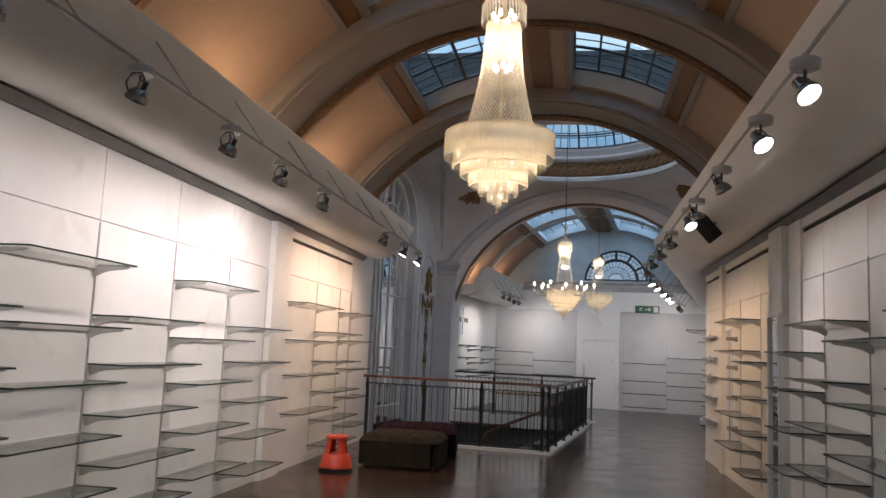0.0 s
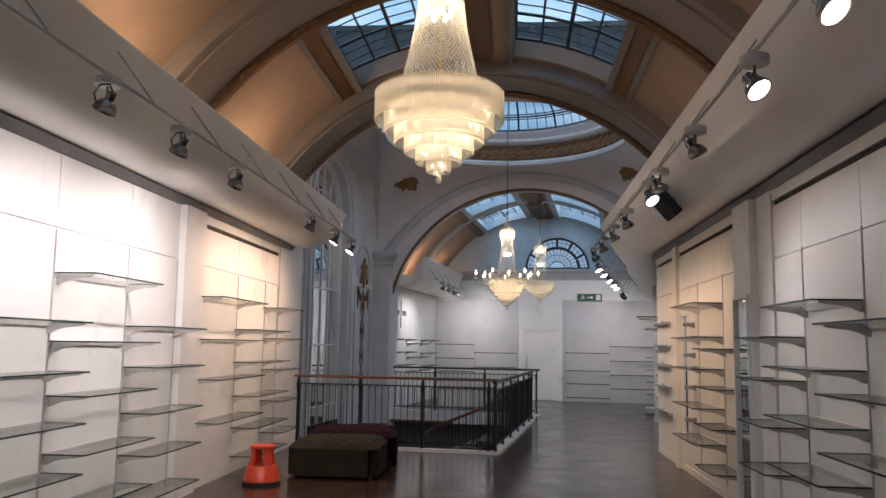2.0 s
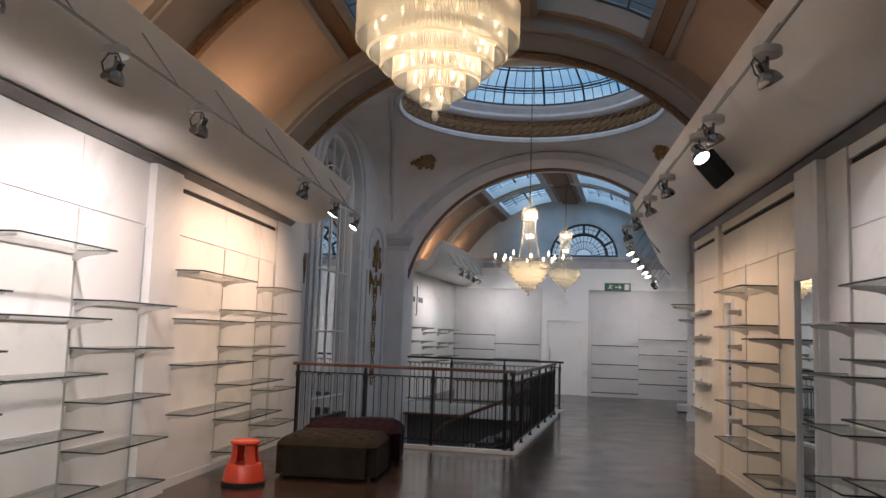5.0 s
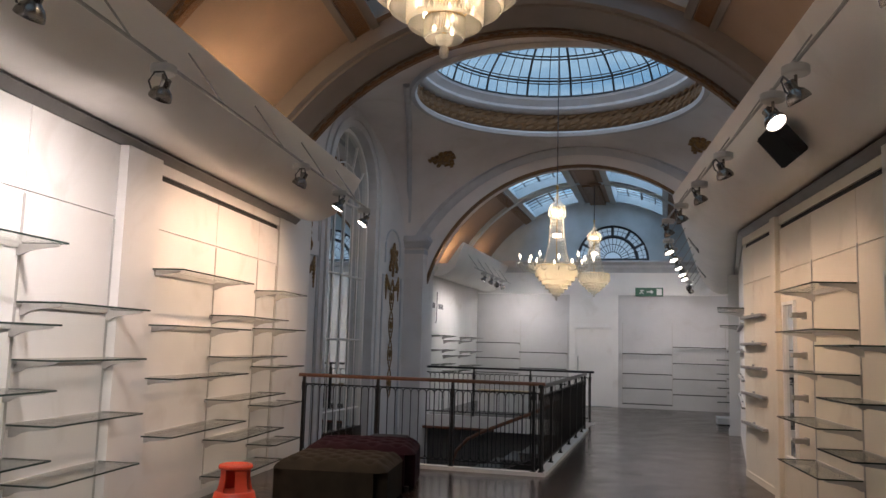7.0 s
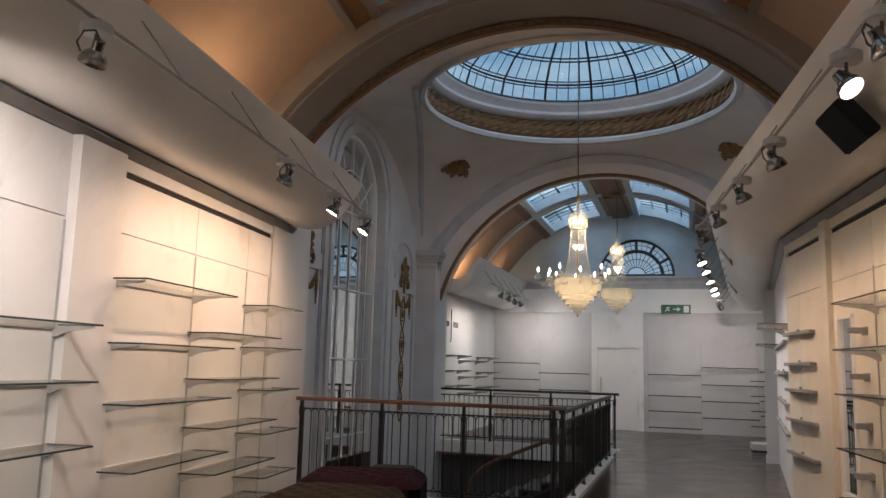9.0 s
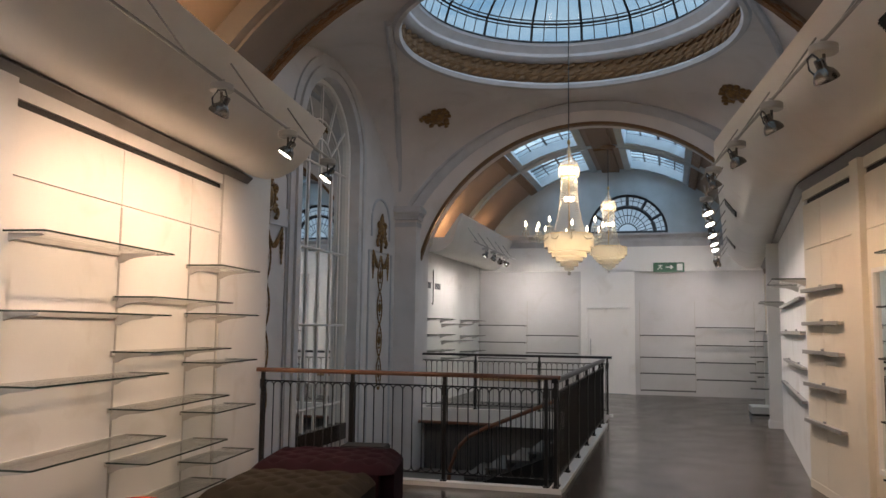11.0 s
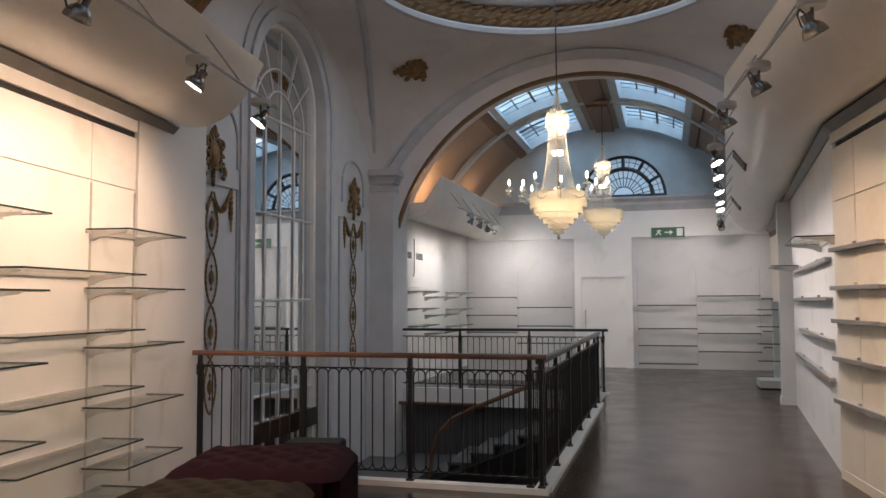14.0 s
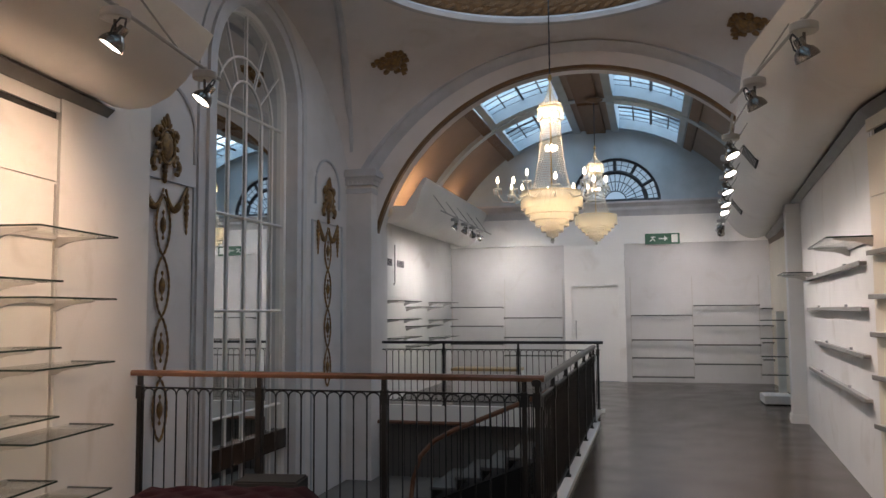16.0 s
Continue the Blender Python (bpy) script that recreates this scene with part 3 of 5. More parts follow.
# ---- back vault ----
bm, bg, bmm = bm_new(), bm_new(), bm_new()
BAYS = [(yB, 9.55), (9.75, 12.28)]
for v0, v1 in BAYS:
    for s in (-1, 1):
        arc_solid(bm, s * 80, s * 33, FRV, FRV + 0.3, v0, v1, 14, FZC, FCX)
        arc_solid(bm, s * 33, s * 5.5, FRV, FRV + 0.3, v0, v0 + 0.05, 4, FZC, FCX)
        skylight("skylight", s * 7.0, s * 29.5, v0 + 0.2, v1 - 0.2, IDENT, FZC, FCX, FRV, 4, 2, M_LEAD, 0.16)
        arc_solid(bmm, s * 5.5, s * 8.0, FRV - 0.1, FRV + 0.25, v0, v1, 2, FZC, FCX)
        arc_solid(bmm, s * 28.5, s * 30.5, FRV - 0.06, FRV + 0.25, v0, v1, 2, FZC, FCX)
        arc_solid(bmm, s * 7, s * 29, FRV - 0.06, FRV + 0.25, v1 - 0.22, v1 - 0.001, 6, FZC, FCX)
        arc_solid(bmm, s * 7, s * 29, FRV - 0.06, FRV + 0.25, v0 + 0.001, v0 + 0.22, 6, FZC, FCX)
        arc_solid(bg, s * 31, s * 34, FRV - 0.06, FRV + 0.05, v0, v1, 2, FZC, FCX)
    arc_solid(bg, -3.4, 3.4, FRV - 0.14, FRV, v0, v1, 2, FZC, FCX)
    arc_solid(bm, -5.5, 5.5, FRV - 0.06, FRV + 0.25, v0, v1, 3, FZC, FCX)
arc_solid(bmm, -80, 80, FRV - 0.08, FRV + 0.25, 9.55, 9.75, 40, FZC, FCX)
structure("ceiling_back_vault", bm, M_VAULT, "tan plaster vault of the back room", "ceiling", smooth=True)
structure("trim_back_vault", bmm, M_BLUEWOOD, "pale blue painted skylight frames and rib", "trim", smooth=True)
structure("trim_back_vault_gilding", bg, M_GOLD, "dark gilded bands on the back vault", "trim")

# ---- back room walls ----
YB = 12.28


def wall_with_lunette(name, x0, x1, z1, y0, y1, cx, zs, r, mat, label):
    """Wall with a half-round opening."""
    bm = bm_new()
    n = 24
    box(bm, x0, x1, y0, y1, 0, zs)
    prev = None
    for i in range(n + 1):
        a = math.pi * i / n
        px, pz = cx - r * math.cos(a), zs + r * math.sin(a)
        if prev:
            bx0, bz0 = prev
            loft(bm, [[(bx0, y0, bz0), (bx0, y0, z1), (bx0, y1, z1), (bx0, y1, bz0)], [(px, y0, pz), (px, y0, z1), (px, y1, z1), (px, y1, pz)]], close_cols=True)
        prev = (px, pz)
    box(bm, x0, cx - r, y0, y1, zs, z1)
    box(bm, cx + r, x1, y0, y1, zs, z1)
    return structure(name, bm, mat, label, "wall")


LUN_X, LUN_Z, LUN_R = 0.08, 3.93, 0.97
wall_with_lunette("wall_back", -4.4, 4.2, 5.72, YB + 0.10, YB + 0.35, LUN_X, LUN_Z, LUN_R, M_BLUEWOOD, "pale wall of the back room with a half-round window")
# lower part: piers, lintel, recessed grey panels
bm = bm_new()
box(bm, -4.4, -3.75, YB, YB + 0.10, 0, 3.0)
box(bm, -1.06, 0.24, YB, YB + 0.10, 2.1, 3.0)
box(bm, -1.06, -0.93, YB, YB + 0.10, 0, 2.1)
box(bm, 0.10, 0.24, YB, YB + 0.10, 0, 2.1)
box(bm, -4.4, 4.2, YB, YB + 0.10, 2.98, 3.60)
structure("wall_back_lintel", bm, M_WALL, "white painted piers and lintel on the back wall", "wall")
bm = bm_new()
box(bm, -3.75, -1.06, YB + 0.06, YB + 0.095, 0, 2.98)
box(bm, 0.24, 3.25, YB + 0.06, YB + 0.095, 0, 2.98)
# panel paint greyed so that its colour holds the shade of the recess
structure("wall_back_panels", bm, material("shaded_panel_paint", (0.57, 0.57, 0.575), rough=0.5, var=0.05, scale=1.2, stain=0.2), "recessed shelf panels, greyed for the recess shade", "wall")
bm = bm_new()
sweep(bm, [(0, 3.58), (0.10, 3.58), (0.13, 3.66), (0.16, 3.72), (0.16, 3.78), (0.24, 3.86), (0.24, 3.90), (-0.05, 3.92)], [(-4.0, YB + 0.1), (3.6, YB + 0.1)])
structure("trim_cornice", bm, M_MOULD, "blue-grey moulded cornice below the half-round window", "trim")
# door in the back wall
door = empty("door_1", pose(-0.42, YB + 0.03, 0), "closed white flush door in the back wall", "door")
tagged(door, kind="structure")
bm = bm_new()
box(bm, -0.49, 0.50, 0.0, 0.05, 0.01, 2.06)
part("door_leaf", bm, M_WALL, door)
bm = bm_new()
for x in (-0.51, 0.50):
    box(bm, x, x + 0.022, -0.05, 0.06, 0, 2.10)
box(bm, -0.51, 0.522, -0.05, 0.06, 2.065, 2.095)
part("door_frame", bm, M_WALL, door)
bm = bm_new()
tube(bm, [(-0.40, -0.045, 0.92), (-0.40, -0.045, 1.32)], 0.012, 8)
for z in (0.95, 1.29):
    tube(bm, [(-0.40, -0.045, z), (-0.40, 0.0, z)], 0.009, 6)
part("door_handle", bm, M_STEEL, door, "tall steel pull handle", smooth=True)
# half-round window
lun = empty("window_1", pose(LUN_X, YB + 0.18, LUN_Z), "half-round leaded window with radiating panes", "window")
tagged(lun, kind="structure")
bm = bm_new()
ring = lambda r, n=24: [(-r * math.cos(math.pi * i / n), 0, r * math.sin(math.pi * i / n)) for i in range(n + 1)]
tube(bm, ring(LUN_R - 0.02), 0.045, 6)
tube(bm, ring(0.66), 0.05, 6)
tube(bm, [(-LUN_R, 0, 0.02), (LUN_R, 0, 0.02)], 0.045, 6)
for i in range(1, 6):
    a = math.pi * i / 6
    tube(bm, [(-0.66 * math.cos(a), 0, 0.66 * math.sin(a)), (-LUN_R * math.cos(a), 0, LUN_R * math.sin(a))], 0.04, 6)
part("window_frame", bm, M_LEAD, lun, "dark painted radial frame")
bm = bm_new()
tube(bm, ring(0.24), 0.012, 4)
tube(bm, ring(0.45), 0.010, 4)
tube(bm, ring(0.82), 0.008, 4)
for i in range(1, 16):
    a = math.pi * i / 16
    tube(bm, [(-0.24 * math.cos(a), 0, 0.24 * math.sin(a)), (-0.64 * math.cos(a), 0, 0.64 * math.sin(a))], 0.009, 4)
for i in range(1, 18):
    if i % 3:
        a = math.pi * i / 18
        tube(bm, [(-0.68 * math.cos(a), 0, 0.68 * math.sin(a)), (-0.94 * math.cos(a), 0, 0.94 * math.sin(a))], 0.007, 4)
part("leading", bm, M_LEAD, lun)
M_WINGLASS = clear_glass("frosted_window_glass", (0.80, 0.86, 0.92), milky=0.75)
for i in range(6):
    bm = bm_new()
    a0, a1 = math.pi * i / 6, math.pi * (i + 1) / 6
    loft(bm, [[(-r * math.cos(a0 + (a1 - a0) * k / 4), 0.01, r * math.sin(a0 + (a1 - a0) * k / 4)) for k in range(5)] for r in (0.02, 0.66, LUN_R)])
    o = part("pane", bm, M_WINGLASS, lun)
    o.visible_shadow = False

bm = bm_new()
box(bm, FLX - 0.25, FLX, 7.0, YB + 0.1, 0, 3.3)
structure("wall_back_left", bm, M_WALL, "white painted wall of the back room", "wall")
# back room, right
bm = bm_new()
L = 5.15
box(bm, 0.0, 0.3, 0.0, L, 0, 3.06)
box(bm, -0.19, 0.3, L, L + 0.28, 0, 2.98)
structure("wall_far_right", bm, M_WALL, "white painted wall with pilaster, behind long shelves", "wall", FAR_R)
bm = bm_new()
box(bm, 3.2, 3.45, 6.2, YB + 0.1, 0, 3.3)
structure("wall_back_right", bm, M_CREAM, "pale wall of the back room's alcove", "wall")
bm = bm_new()
box(bm, -0.212, 0.0, L - 0.022, L + 0.3, 0, 0.10)
box(bm, -0.202, 0.0, L - 0.012, L + 0.29, 0.10, 0.12)
structure("baseboard", bm, M_WALL, "white painted skirting block of the pilaster", "baseboard", FAR_R)
# dome bay side walls
bm = bm_new()
box(bm, CX + HX + 0.01, CX + HX + 0.3, -0.6, 7.2, 0, 6.0)
structure("wall_bay_right", bm, M_PLASTER, "grey plaster wall above the bulkhead", "wall")

# ---- window wall with its arched mirror window ----
WX, WY, WR, WS, WBOT = -3.9, 3.42, 1.09, 4.28, -2.2
bm = bm_new()
x0, x1 = WX - 0.3, WX
box(bm, x0, x1, -0.9, WY - WR, -3.6, 6.0)
box(bm, x0, x1, WY + WR, 7.2, -3.6, 6.0)
box(bm, x0, x1, WY - WR, WY + WR, -3.6, WBOT)
prev = None
for i in range(25):
    a = math.pi * i / 24
    py, pz = WY - WR * math.cos(a), WS + WR * math.sin(a)
    if prev:
        loft(bm, [[(x0, prev[0], prev[1]), (x0, prev[0], 6.0), (x1, prev[0], 6.0), (x1, prev[0], prev[1])], [(x0, py, pz), (x0, py, 6.0), (x1, py, 6.0), (x1, py, pz)]], close_cols=True)
    prev = (py, pz)
structure("wall_window", bm, M_PLASTER, "lilac-grey plaster wall with an arched opening", "wall")


def arch_path(r, zbot, n=24):
    return [(0, -r, zbot)] + [(0, -r * math.cos(math.pi * i / n), WS + r * math.sin(math.pi * i / n)) for i in range(n + 1)] + [(0, r, zbot)]


def arch_strip(bm, r0, r1, x_0, x_1, zbot):
    """A flat moulding that follows the arch between two radii."""
    a, b = arch_path(r0, zbot), arch_path(r1, zbot)
    rows = [[(x_0, p[1], p[2]), (x_1, p[1], p[2]), (x_1, q[1], q[2]), (x_0, q[1], q[2])] for p, q in zip(a, b)]
    vs = loft(bm, rows, close_cols=True)
    cap(bm, vs[0])
    cap(bm, list(reversed(vs[-1])))


win = empty("window_2", pose(WX, WY, 0), "tall arched mirror-glazed window with white glazing bars", "window")
tagged(win, kind="structure")
bm = bm_new()
arch_strip(bm, WR - 0.03, WR + 0.10, -0.22, 0.04, WBOT)
arch_strip(bm, WR + 0.10, WR + 0.16, -0.02, 0.07, WBOT)
arch_strip(bm, WR + 0.16, WR + 0.30, -0.02, 0.03, WBOT)
part("window_frame", bm, M_FRAME, win, "grey stepped moulding round the arch")
bm = bm_new()
arch_strip(bm, WR - 0.10, WR - 0.03, -0.2, -0.13, WBOT)
for y in (-0.42, 0.0, 0.42):
    tube(bm, [(-0.17, y, WBOT), (-0.17, y, 4.0 if y else 4.4)], 0.018, 4)
tube(bm, [(-0.17, -0.72, WBOT), (-0.17, -0.72, 4.0)], 0.014, 4)
tube(bm, [(-0.17, 0.72, WBOT), (-0.17, 0.72, 4.0)], 0.014, 4)
for z in (-0.9, 0.33, 1.56, 2.70, 4.0):
    tube(bm, [(-0.17, -WR + 0.05, z), (-0.17, WR - 0.05, z)], 0.018, 4)
for r in (0.42, 0.72):
    tube(bm, [(-0.17, -r * math.cos(math.pi * i / 18), 4.0 + r * math.sin(math.pi * i / 18)) for i in range(19)], 0.014, 4)
for k in range(1, 6):
    a = math.pi * k / 6
    tube(bm, [(-0.17, -0.42 * math.cos(a), 4.0 + 0.42 * math.sin(a)), (-0.17, -1.07 * math.cos(a), 4.22 + 1.07 * math.sin(a))], 0.012, 4)
part("glazing_bars", bm, M_WALL, win, "white painted glazing bars")
bm = bm_new()
pa = arch_path(WR - 0.02, WBOT)
f = bm.faces.new([bm.verts.new((-0.185, p[1], p[2])) for p in pa])
part("mirror_pane", bm, M_MIRROR, win)

# pier with capital at the far side of the well
PIER = (-3.92, -3.40, 6.4, 7.2)
bm = bm_new()
box(bm, PIER[0], PIER[1] - 0.08, PIER[2], PIER[3], -3.6, 3.55)
structure("wall_pier", bm, M_PLASTER, "grey plaster pier carrying the arch", "wall")
bm = bm_new()
for e, z0, z1 in ((0.02, 3.42, 3.5), (0.05, 3.55, 3.62), (0.08, 3.62, 3.68), (0.12, 3.68, 3.76), (0.09, 3.76, 3.80)):
    box(bm, PIER[0] - 0.02, PIER[1] - 0.08 + e, PIER[2] - e, PIER[3], z0, z1)
for k in range(6):
    box(bm, PIER[0] + 0.03 + 0.08 * k, PIER[0] + 0.07 + 0.08 * k, PIER[2] - 0.06, PIER[2], 3.56, 3.61)
structure("trim_capital", bm, M_MOULD, "grey moulded dentil capital on the pier", "trim")
# end of the shop-fitted wall by the well
bm = bm_new()
box(bm, VL - 0.9, VL - 0.05, 0.43, 0.55, -0.2, 3.3)
box(bm, VL - 0.05, VL + 0.02, LEFT_END, 0.55, 0, 3.3)
structure("wall_left_end", bm, M_WALL, "cream painted end of the shelving wall", "wall", NEAR)


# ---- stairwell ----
# lower floor and well walls take the darkened stone, shade included in its colour
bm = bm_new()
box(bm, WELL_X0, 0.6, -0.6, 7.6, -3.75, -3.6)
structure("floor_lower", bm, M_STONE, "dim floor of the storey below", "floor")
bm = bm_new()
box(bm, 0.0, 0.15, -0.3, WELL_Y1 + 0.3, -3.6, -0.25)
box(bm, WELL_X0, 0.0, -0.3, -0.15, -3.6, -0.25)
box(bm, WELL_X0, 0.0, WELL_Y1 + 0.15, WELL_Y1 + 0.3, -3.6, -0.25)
structure("wall_well", bm, M_STONE, "plaster walls of the stairwell, darkened for shade", "wall")
bm = bm_new()
for x0, x1, y0, y1 in ((-3.2, 0.06, -0.07, 0.05), (-0.06, 0.07, 0.05, 5.6), (-3.85, 0.06, WELL_Y1 - 0.04, WELL_Y1 + 0.08)):
    box(bm, x0, x1, y0, y1, -0.25, 0.045)
structure("trim_well_kerb", bm, M_WALL, "white painted kerb round the stairwell", "trim")

# ---- shop-fitting panels, pilasters and slots ----
def panels(name, m, face, side, cols, mat, z_joint=2.42, z_top=2.84, slot=True):
    """Flush wall panels with open joints; side is +1 when the wall lies towards +x."""
    if not slot:
        z_top = 2.98
    ob = empty(name, m, "white painted shop-fitting panels with fine joints", "wall panels")
    tagged(ob, kind="structure")
    for v0, v1 in cols:
        for z0, z1 in ((0.08, z_joint - 0.004), (z_joint + 0.004, z_top)):
            bm = bm_new()
            a, b = face, face + side * 0.045
            box(bm, min(a, b), max(a, b), v0 + 0.004, v1 - 0.004, z0, z1)
            part("panel", bm, mat, ob)
    bm = bm_new()
    a, b = face - side * 0.006, face + side * 0.045
    box(bm, min(a, b), max(a, b), cols[0][0], cols[-1][1], 0, 0.08)
    part("skirting", bm, mat, ob)
    if not slot:
        return ob
    bm = bm_new()
    a, b = face + side * 0.02, face + side * 0.049
    box(bm, min(a, b), max(a, b), cols[0][0], cols[-1][1], z_top, z_top + 0.05)
    part("slot", bm, M_DARK, ob, "black slot above the panels")
    bm = bm_new()
    a, b = face - side * 0.004, face + side * 0.049
    box(bm, min(a, b), max(a, b), cols[0][0], cols[-1][1], z_top + 0.05, 2.985)
    part("head_board", bm, mat, ob)
    return ob


def pilaster(m, face, side, v0, v1, proud, mat):
    bm = bm_new()
    a, b = face - side * proud, face + side * 0.049
    box(bm, min(a, b), max(a, b), v0, v1, 0, 2.985)
    tagged(mesh_object("pilaster", bm, mat, m), "plain painted pilaster between shelving bays", "pilaster", kind="structure")


LEFT_A = [(-10.0, -8.8), (-8.8, -7.6), (-7.6, -6.42), (-6.42, -5.26), (-5.26, -4.2)]
LEFT_B = [(-3.66, -2.38), (-2.38, -1.27), (-1.27, LEFT_END)]
RIGHT_A = [(-9.0, -7.9), (-7.9, -6.69), (-6.69, -5.6), (-5.6, -4.92)]
RIGHT_B = [(-3.95, -3.17), (-3.17, -2.0), (-2.0, -0.9)]
panels("wall_panels", NEAR, VL, -1, LEFT_A, M_WALL, slot=False)
panels("wall_panels", NEAR, VL, -1, LEFT_B, M_WALL)
panels("wall_panels", NEAR, VR, 1, RIGHT_A, M_WALL, 2.38)
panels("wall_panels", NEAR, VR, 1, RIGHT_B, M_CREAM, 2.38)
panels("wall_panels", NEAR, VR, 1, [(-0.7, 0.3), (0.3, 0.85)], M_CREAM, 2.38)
for v0, v1 in ((-4.2, -3.66), (-15.4, -10.0)):
    pilaster(NEAR, VL, -1, v0, v1, 0.012 if v0 < -9 else 0.07, M_WALL)
for v0, v1, p in ((-15.4, -9.0, 0.012), (-4.92, -4.50, 0.02), (-4.50, -3.95, 0.09), (-0.9, -0.7, 0.05)):
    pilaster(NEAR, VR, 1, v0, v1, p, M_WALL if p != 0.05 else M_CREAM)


# ---- glass shelves ----
def shelf_meshes(width, depth):
    """Glass sheet with dark edges, wall rail and bracket; x out of the wall, y along it."""
    bg = bm_new()
    box(bg, 0.012, depth - 0.006, 0.004, width - 0.004, 0.0, 0.010)
    be = bm_new()
    box(be, depth - 0.006, depth, 0, width, -0.001, 0.011)
    box(be, 0.012, depth - 0.006, 0, 0.004, -0.001, 0.011)
    box(be, 0.012, depth - 0.006, width - 0.004, width, -0.001, 0.011)
    br = bm_new()
    box(br, 0.0, 0.016, 0.0, width, -0.024, 0.011)
    return mesh_data("glass_sheet", bg, M_SHELF), mesh_data("glass_edge", be, M_EDGE), mesh_data("rail", br, M_UPRIGHT)


def bracket_mesh(depth):
    bm = bm_new()
    prof = [(0, -0.075), (0.03, -0.072), (0.07, -0.05), (0.13, -0.034), (depth * 0.8, -0.02), (depth - 0.03, -0.012), (depth - 0.03, -0.002), (0, -0.002)]
    vs = [[bm.verts.new((x, y, z)) for x, z in prof] for y in (-0.012, 0.012)]
    bm.faces.new(vs[0])
    bm.faces.new(list(reversed(vs[1])))
    for i in range(len(prof)):
        j = (i + 1) % len(prof)
        bm.faces.new((vs[0][i], vs[0][j], vs[1][j], vs[1][i]))
    return mesh_data("bracket", bm, M_UPRIGHT)


BR = bracket_mesh(0.32)
CACHE = {}


def glass_shelf(m, width, label, group, depth=0.34):
    key = round(width, 2)
    if key not in CACHE:
        CACHE[key] = shelf_meshes(width, depth)
    g, e, r = CACHE[key]
    ob = empty("glass_shelf", m, label, "shelf", group)
    part_shared("glass_sheet", g, ob)
    part_shared("glass_edge", e, ob, label="dark green polished glass edge")
    part_shared("wall_rail", r, ob, label="grey metal wall rail")
    for y in (0.06, width - (0.19 if width > 0.7 and "warmly" in group else 0.02)):
        part_shared("bracket", BR, ob, Matrix.Translation((0, y, 0)), "grey curved metal bracket")
    return ob


def upright(m, z0=0.15, z1=2.40):
    bm = bm_new()
    box(bm, 0, 0.006, -0.010, -0.003, z0, z1)
    box(bm, 0, 0.006, 0.003, 0.010, z0, z1)
    box(bm, 0, 0.002, -0.003, 0.003, z0, z1)
    return tagged(mesh_object("shelf_upright", bm, M_UPRIGHT, m), "thin slotted metal shelf upright on a painted wall", "upright", "shelf uprights")


def wall_pose(u, v, z, side, frame_m=NEAR):
    """Local x out of the wall; for the left wall y runs forward, for the right wall backwards."""
    return frame_m @ (pose(u, v, z) if side < 0 else pose(u, v, z, 0, 0, 180))


SHORT = (1.70, 1.34, 0.94, 0.58, 0.22)
for (v0, v1), zs in zip(LEFT_A + LEFT_B, (SHORT, (2.07, 1.61, 1.22, 0.84, 0.47), (1.70, 1.34, 0.97, 0.61, 0.25), (2.07, 1.56, 1.16, 0.74, 0.35), SHORT, (2.06, 1.60, 1.17, 0.71), (1.73, 1.33, 0.92, 0.54, 0.20), (2.05, 1.63, 1.21, 0.79, 0.37))):
    for z in zs:
        over = 0.19 if v1 > -4 else 0.0
        glass_shelf(wall_pose(VL, v0 - 0.3 * over, z, -1), v1 - v0 + 1.3 * over, "clear glass shelf on grey metal brackets, empty", "shelves on the white wall" if v1 < -4 else "shelves in the warmly lit bay")
for v in (-8.8, -7.6, -6.42, -5.26, -4.22, -3.64, -2.38, -1.27, -0.68):
    upright(wall_pose(VL, v, 0, -1))
R_COLS = [((-7.9, -6.69), (1.75, 1.30, 0.93, 0.56)), ((-6.69, -5.6), (1.91, 1.45, 1.08, 0.72, 0.33)), ((-5.6, -4.86), (1.68, 1.34, 0.98, 0.62)),
          ((-9.0, -7.9), (1.91, 1.45, 1.08, 0.72)), ((-3.93, -3.17), (1.58, 1.18, 0.79, 0.36)), ((-3.17, -2.0), (2.08, 1.71, 1.36, 0.94, 0.56))]
for (v0, v1), zs in R_COLS:
    for z in zs:
        glass_shelf(wall_pose(VR, v1, z, 1), v1 - v0, "smoky clear glass shelf on grey brackets, empty", "shelves on the panelled wall")
for v in (-7.9, -6.69, -5.6, -3.17, -2.0):
    upright(wall_pose(VR, v, 0, 1))


def peg_bracket(m):
    bm = bm_new()
    box(bm, 0, 0.13, -0.05, 0.05, -0.035, 0.012)
    box(bm, 0, 0.02, -0.055, 0.055, -0.05, 0.02)
    bmesh.ops.bevel(bm, geom=bm.edges[:], offset=0.004, segments=1, affect='EDGES')
    return tagged(mesh_object("shelf_bracket", bm, M_GREYMETAL, m), "short grey shelf bracket without a shelf on cream panel", "bracket", "spare shelf brackets")


for z in (1.90, 1.52, 1.12, 0.72):
    peg_bracket(wall_pose(VR, -1.75, z, 1))


def display_rail(m, length):
    """A grey ledge rail with small pegs on it."""
    ob = empty("display_rail", m, "grey metal display rail with small pegs, fixed to the wall", "rail", "display rails")
    bm = bm_new()
    box(bm, 0, 0.05, 0, length, -0.012, 0.018)
    box(bm, 0.05, 0.058, 0, length, -0.014, 0.024)
    bmesh.ops.bevel(bm, geom=bm.edges[:], offset=0.003, segments=1, affect='EDGES')
    part("bar", bm, M_GREYMETAL, ob)
    for k in range(max(1, int(length / 1.3))):
        bm = bm_new()
        y = length * (k + 0.5) / max(1, int(length / 1.3))
        box(bm, 0.015, 0.04, y - 0.008, y + 0.008, 0.022, 0.045)
        part("peg", bm, M_STEEL, ob, "small steel peg")
    return ob


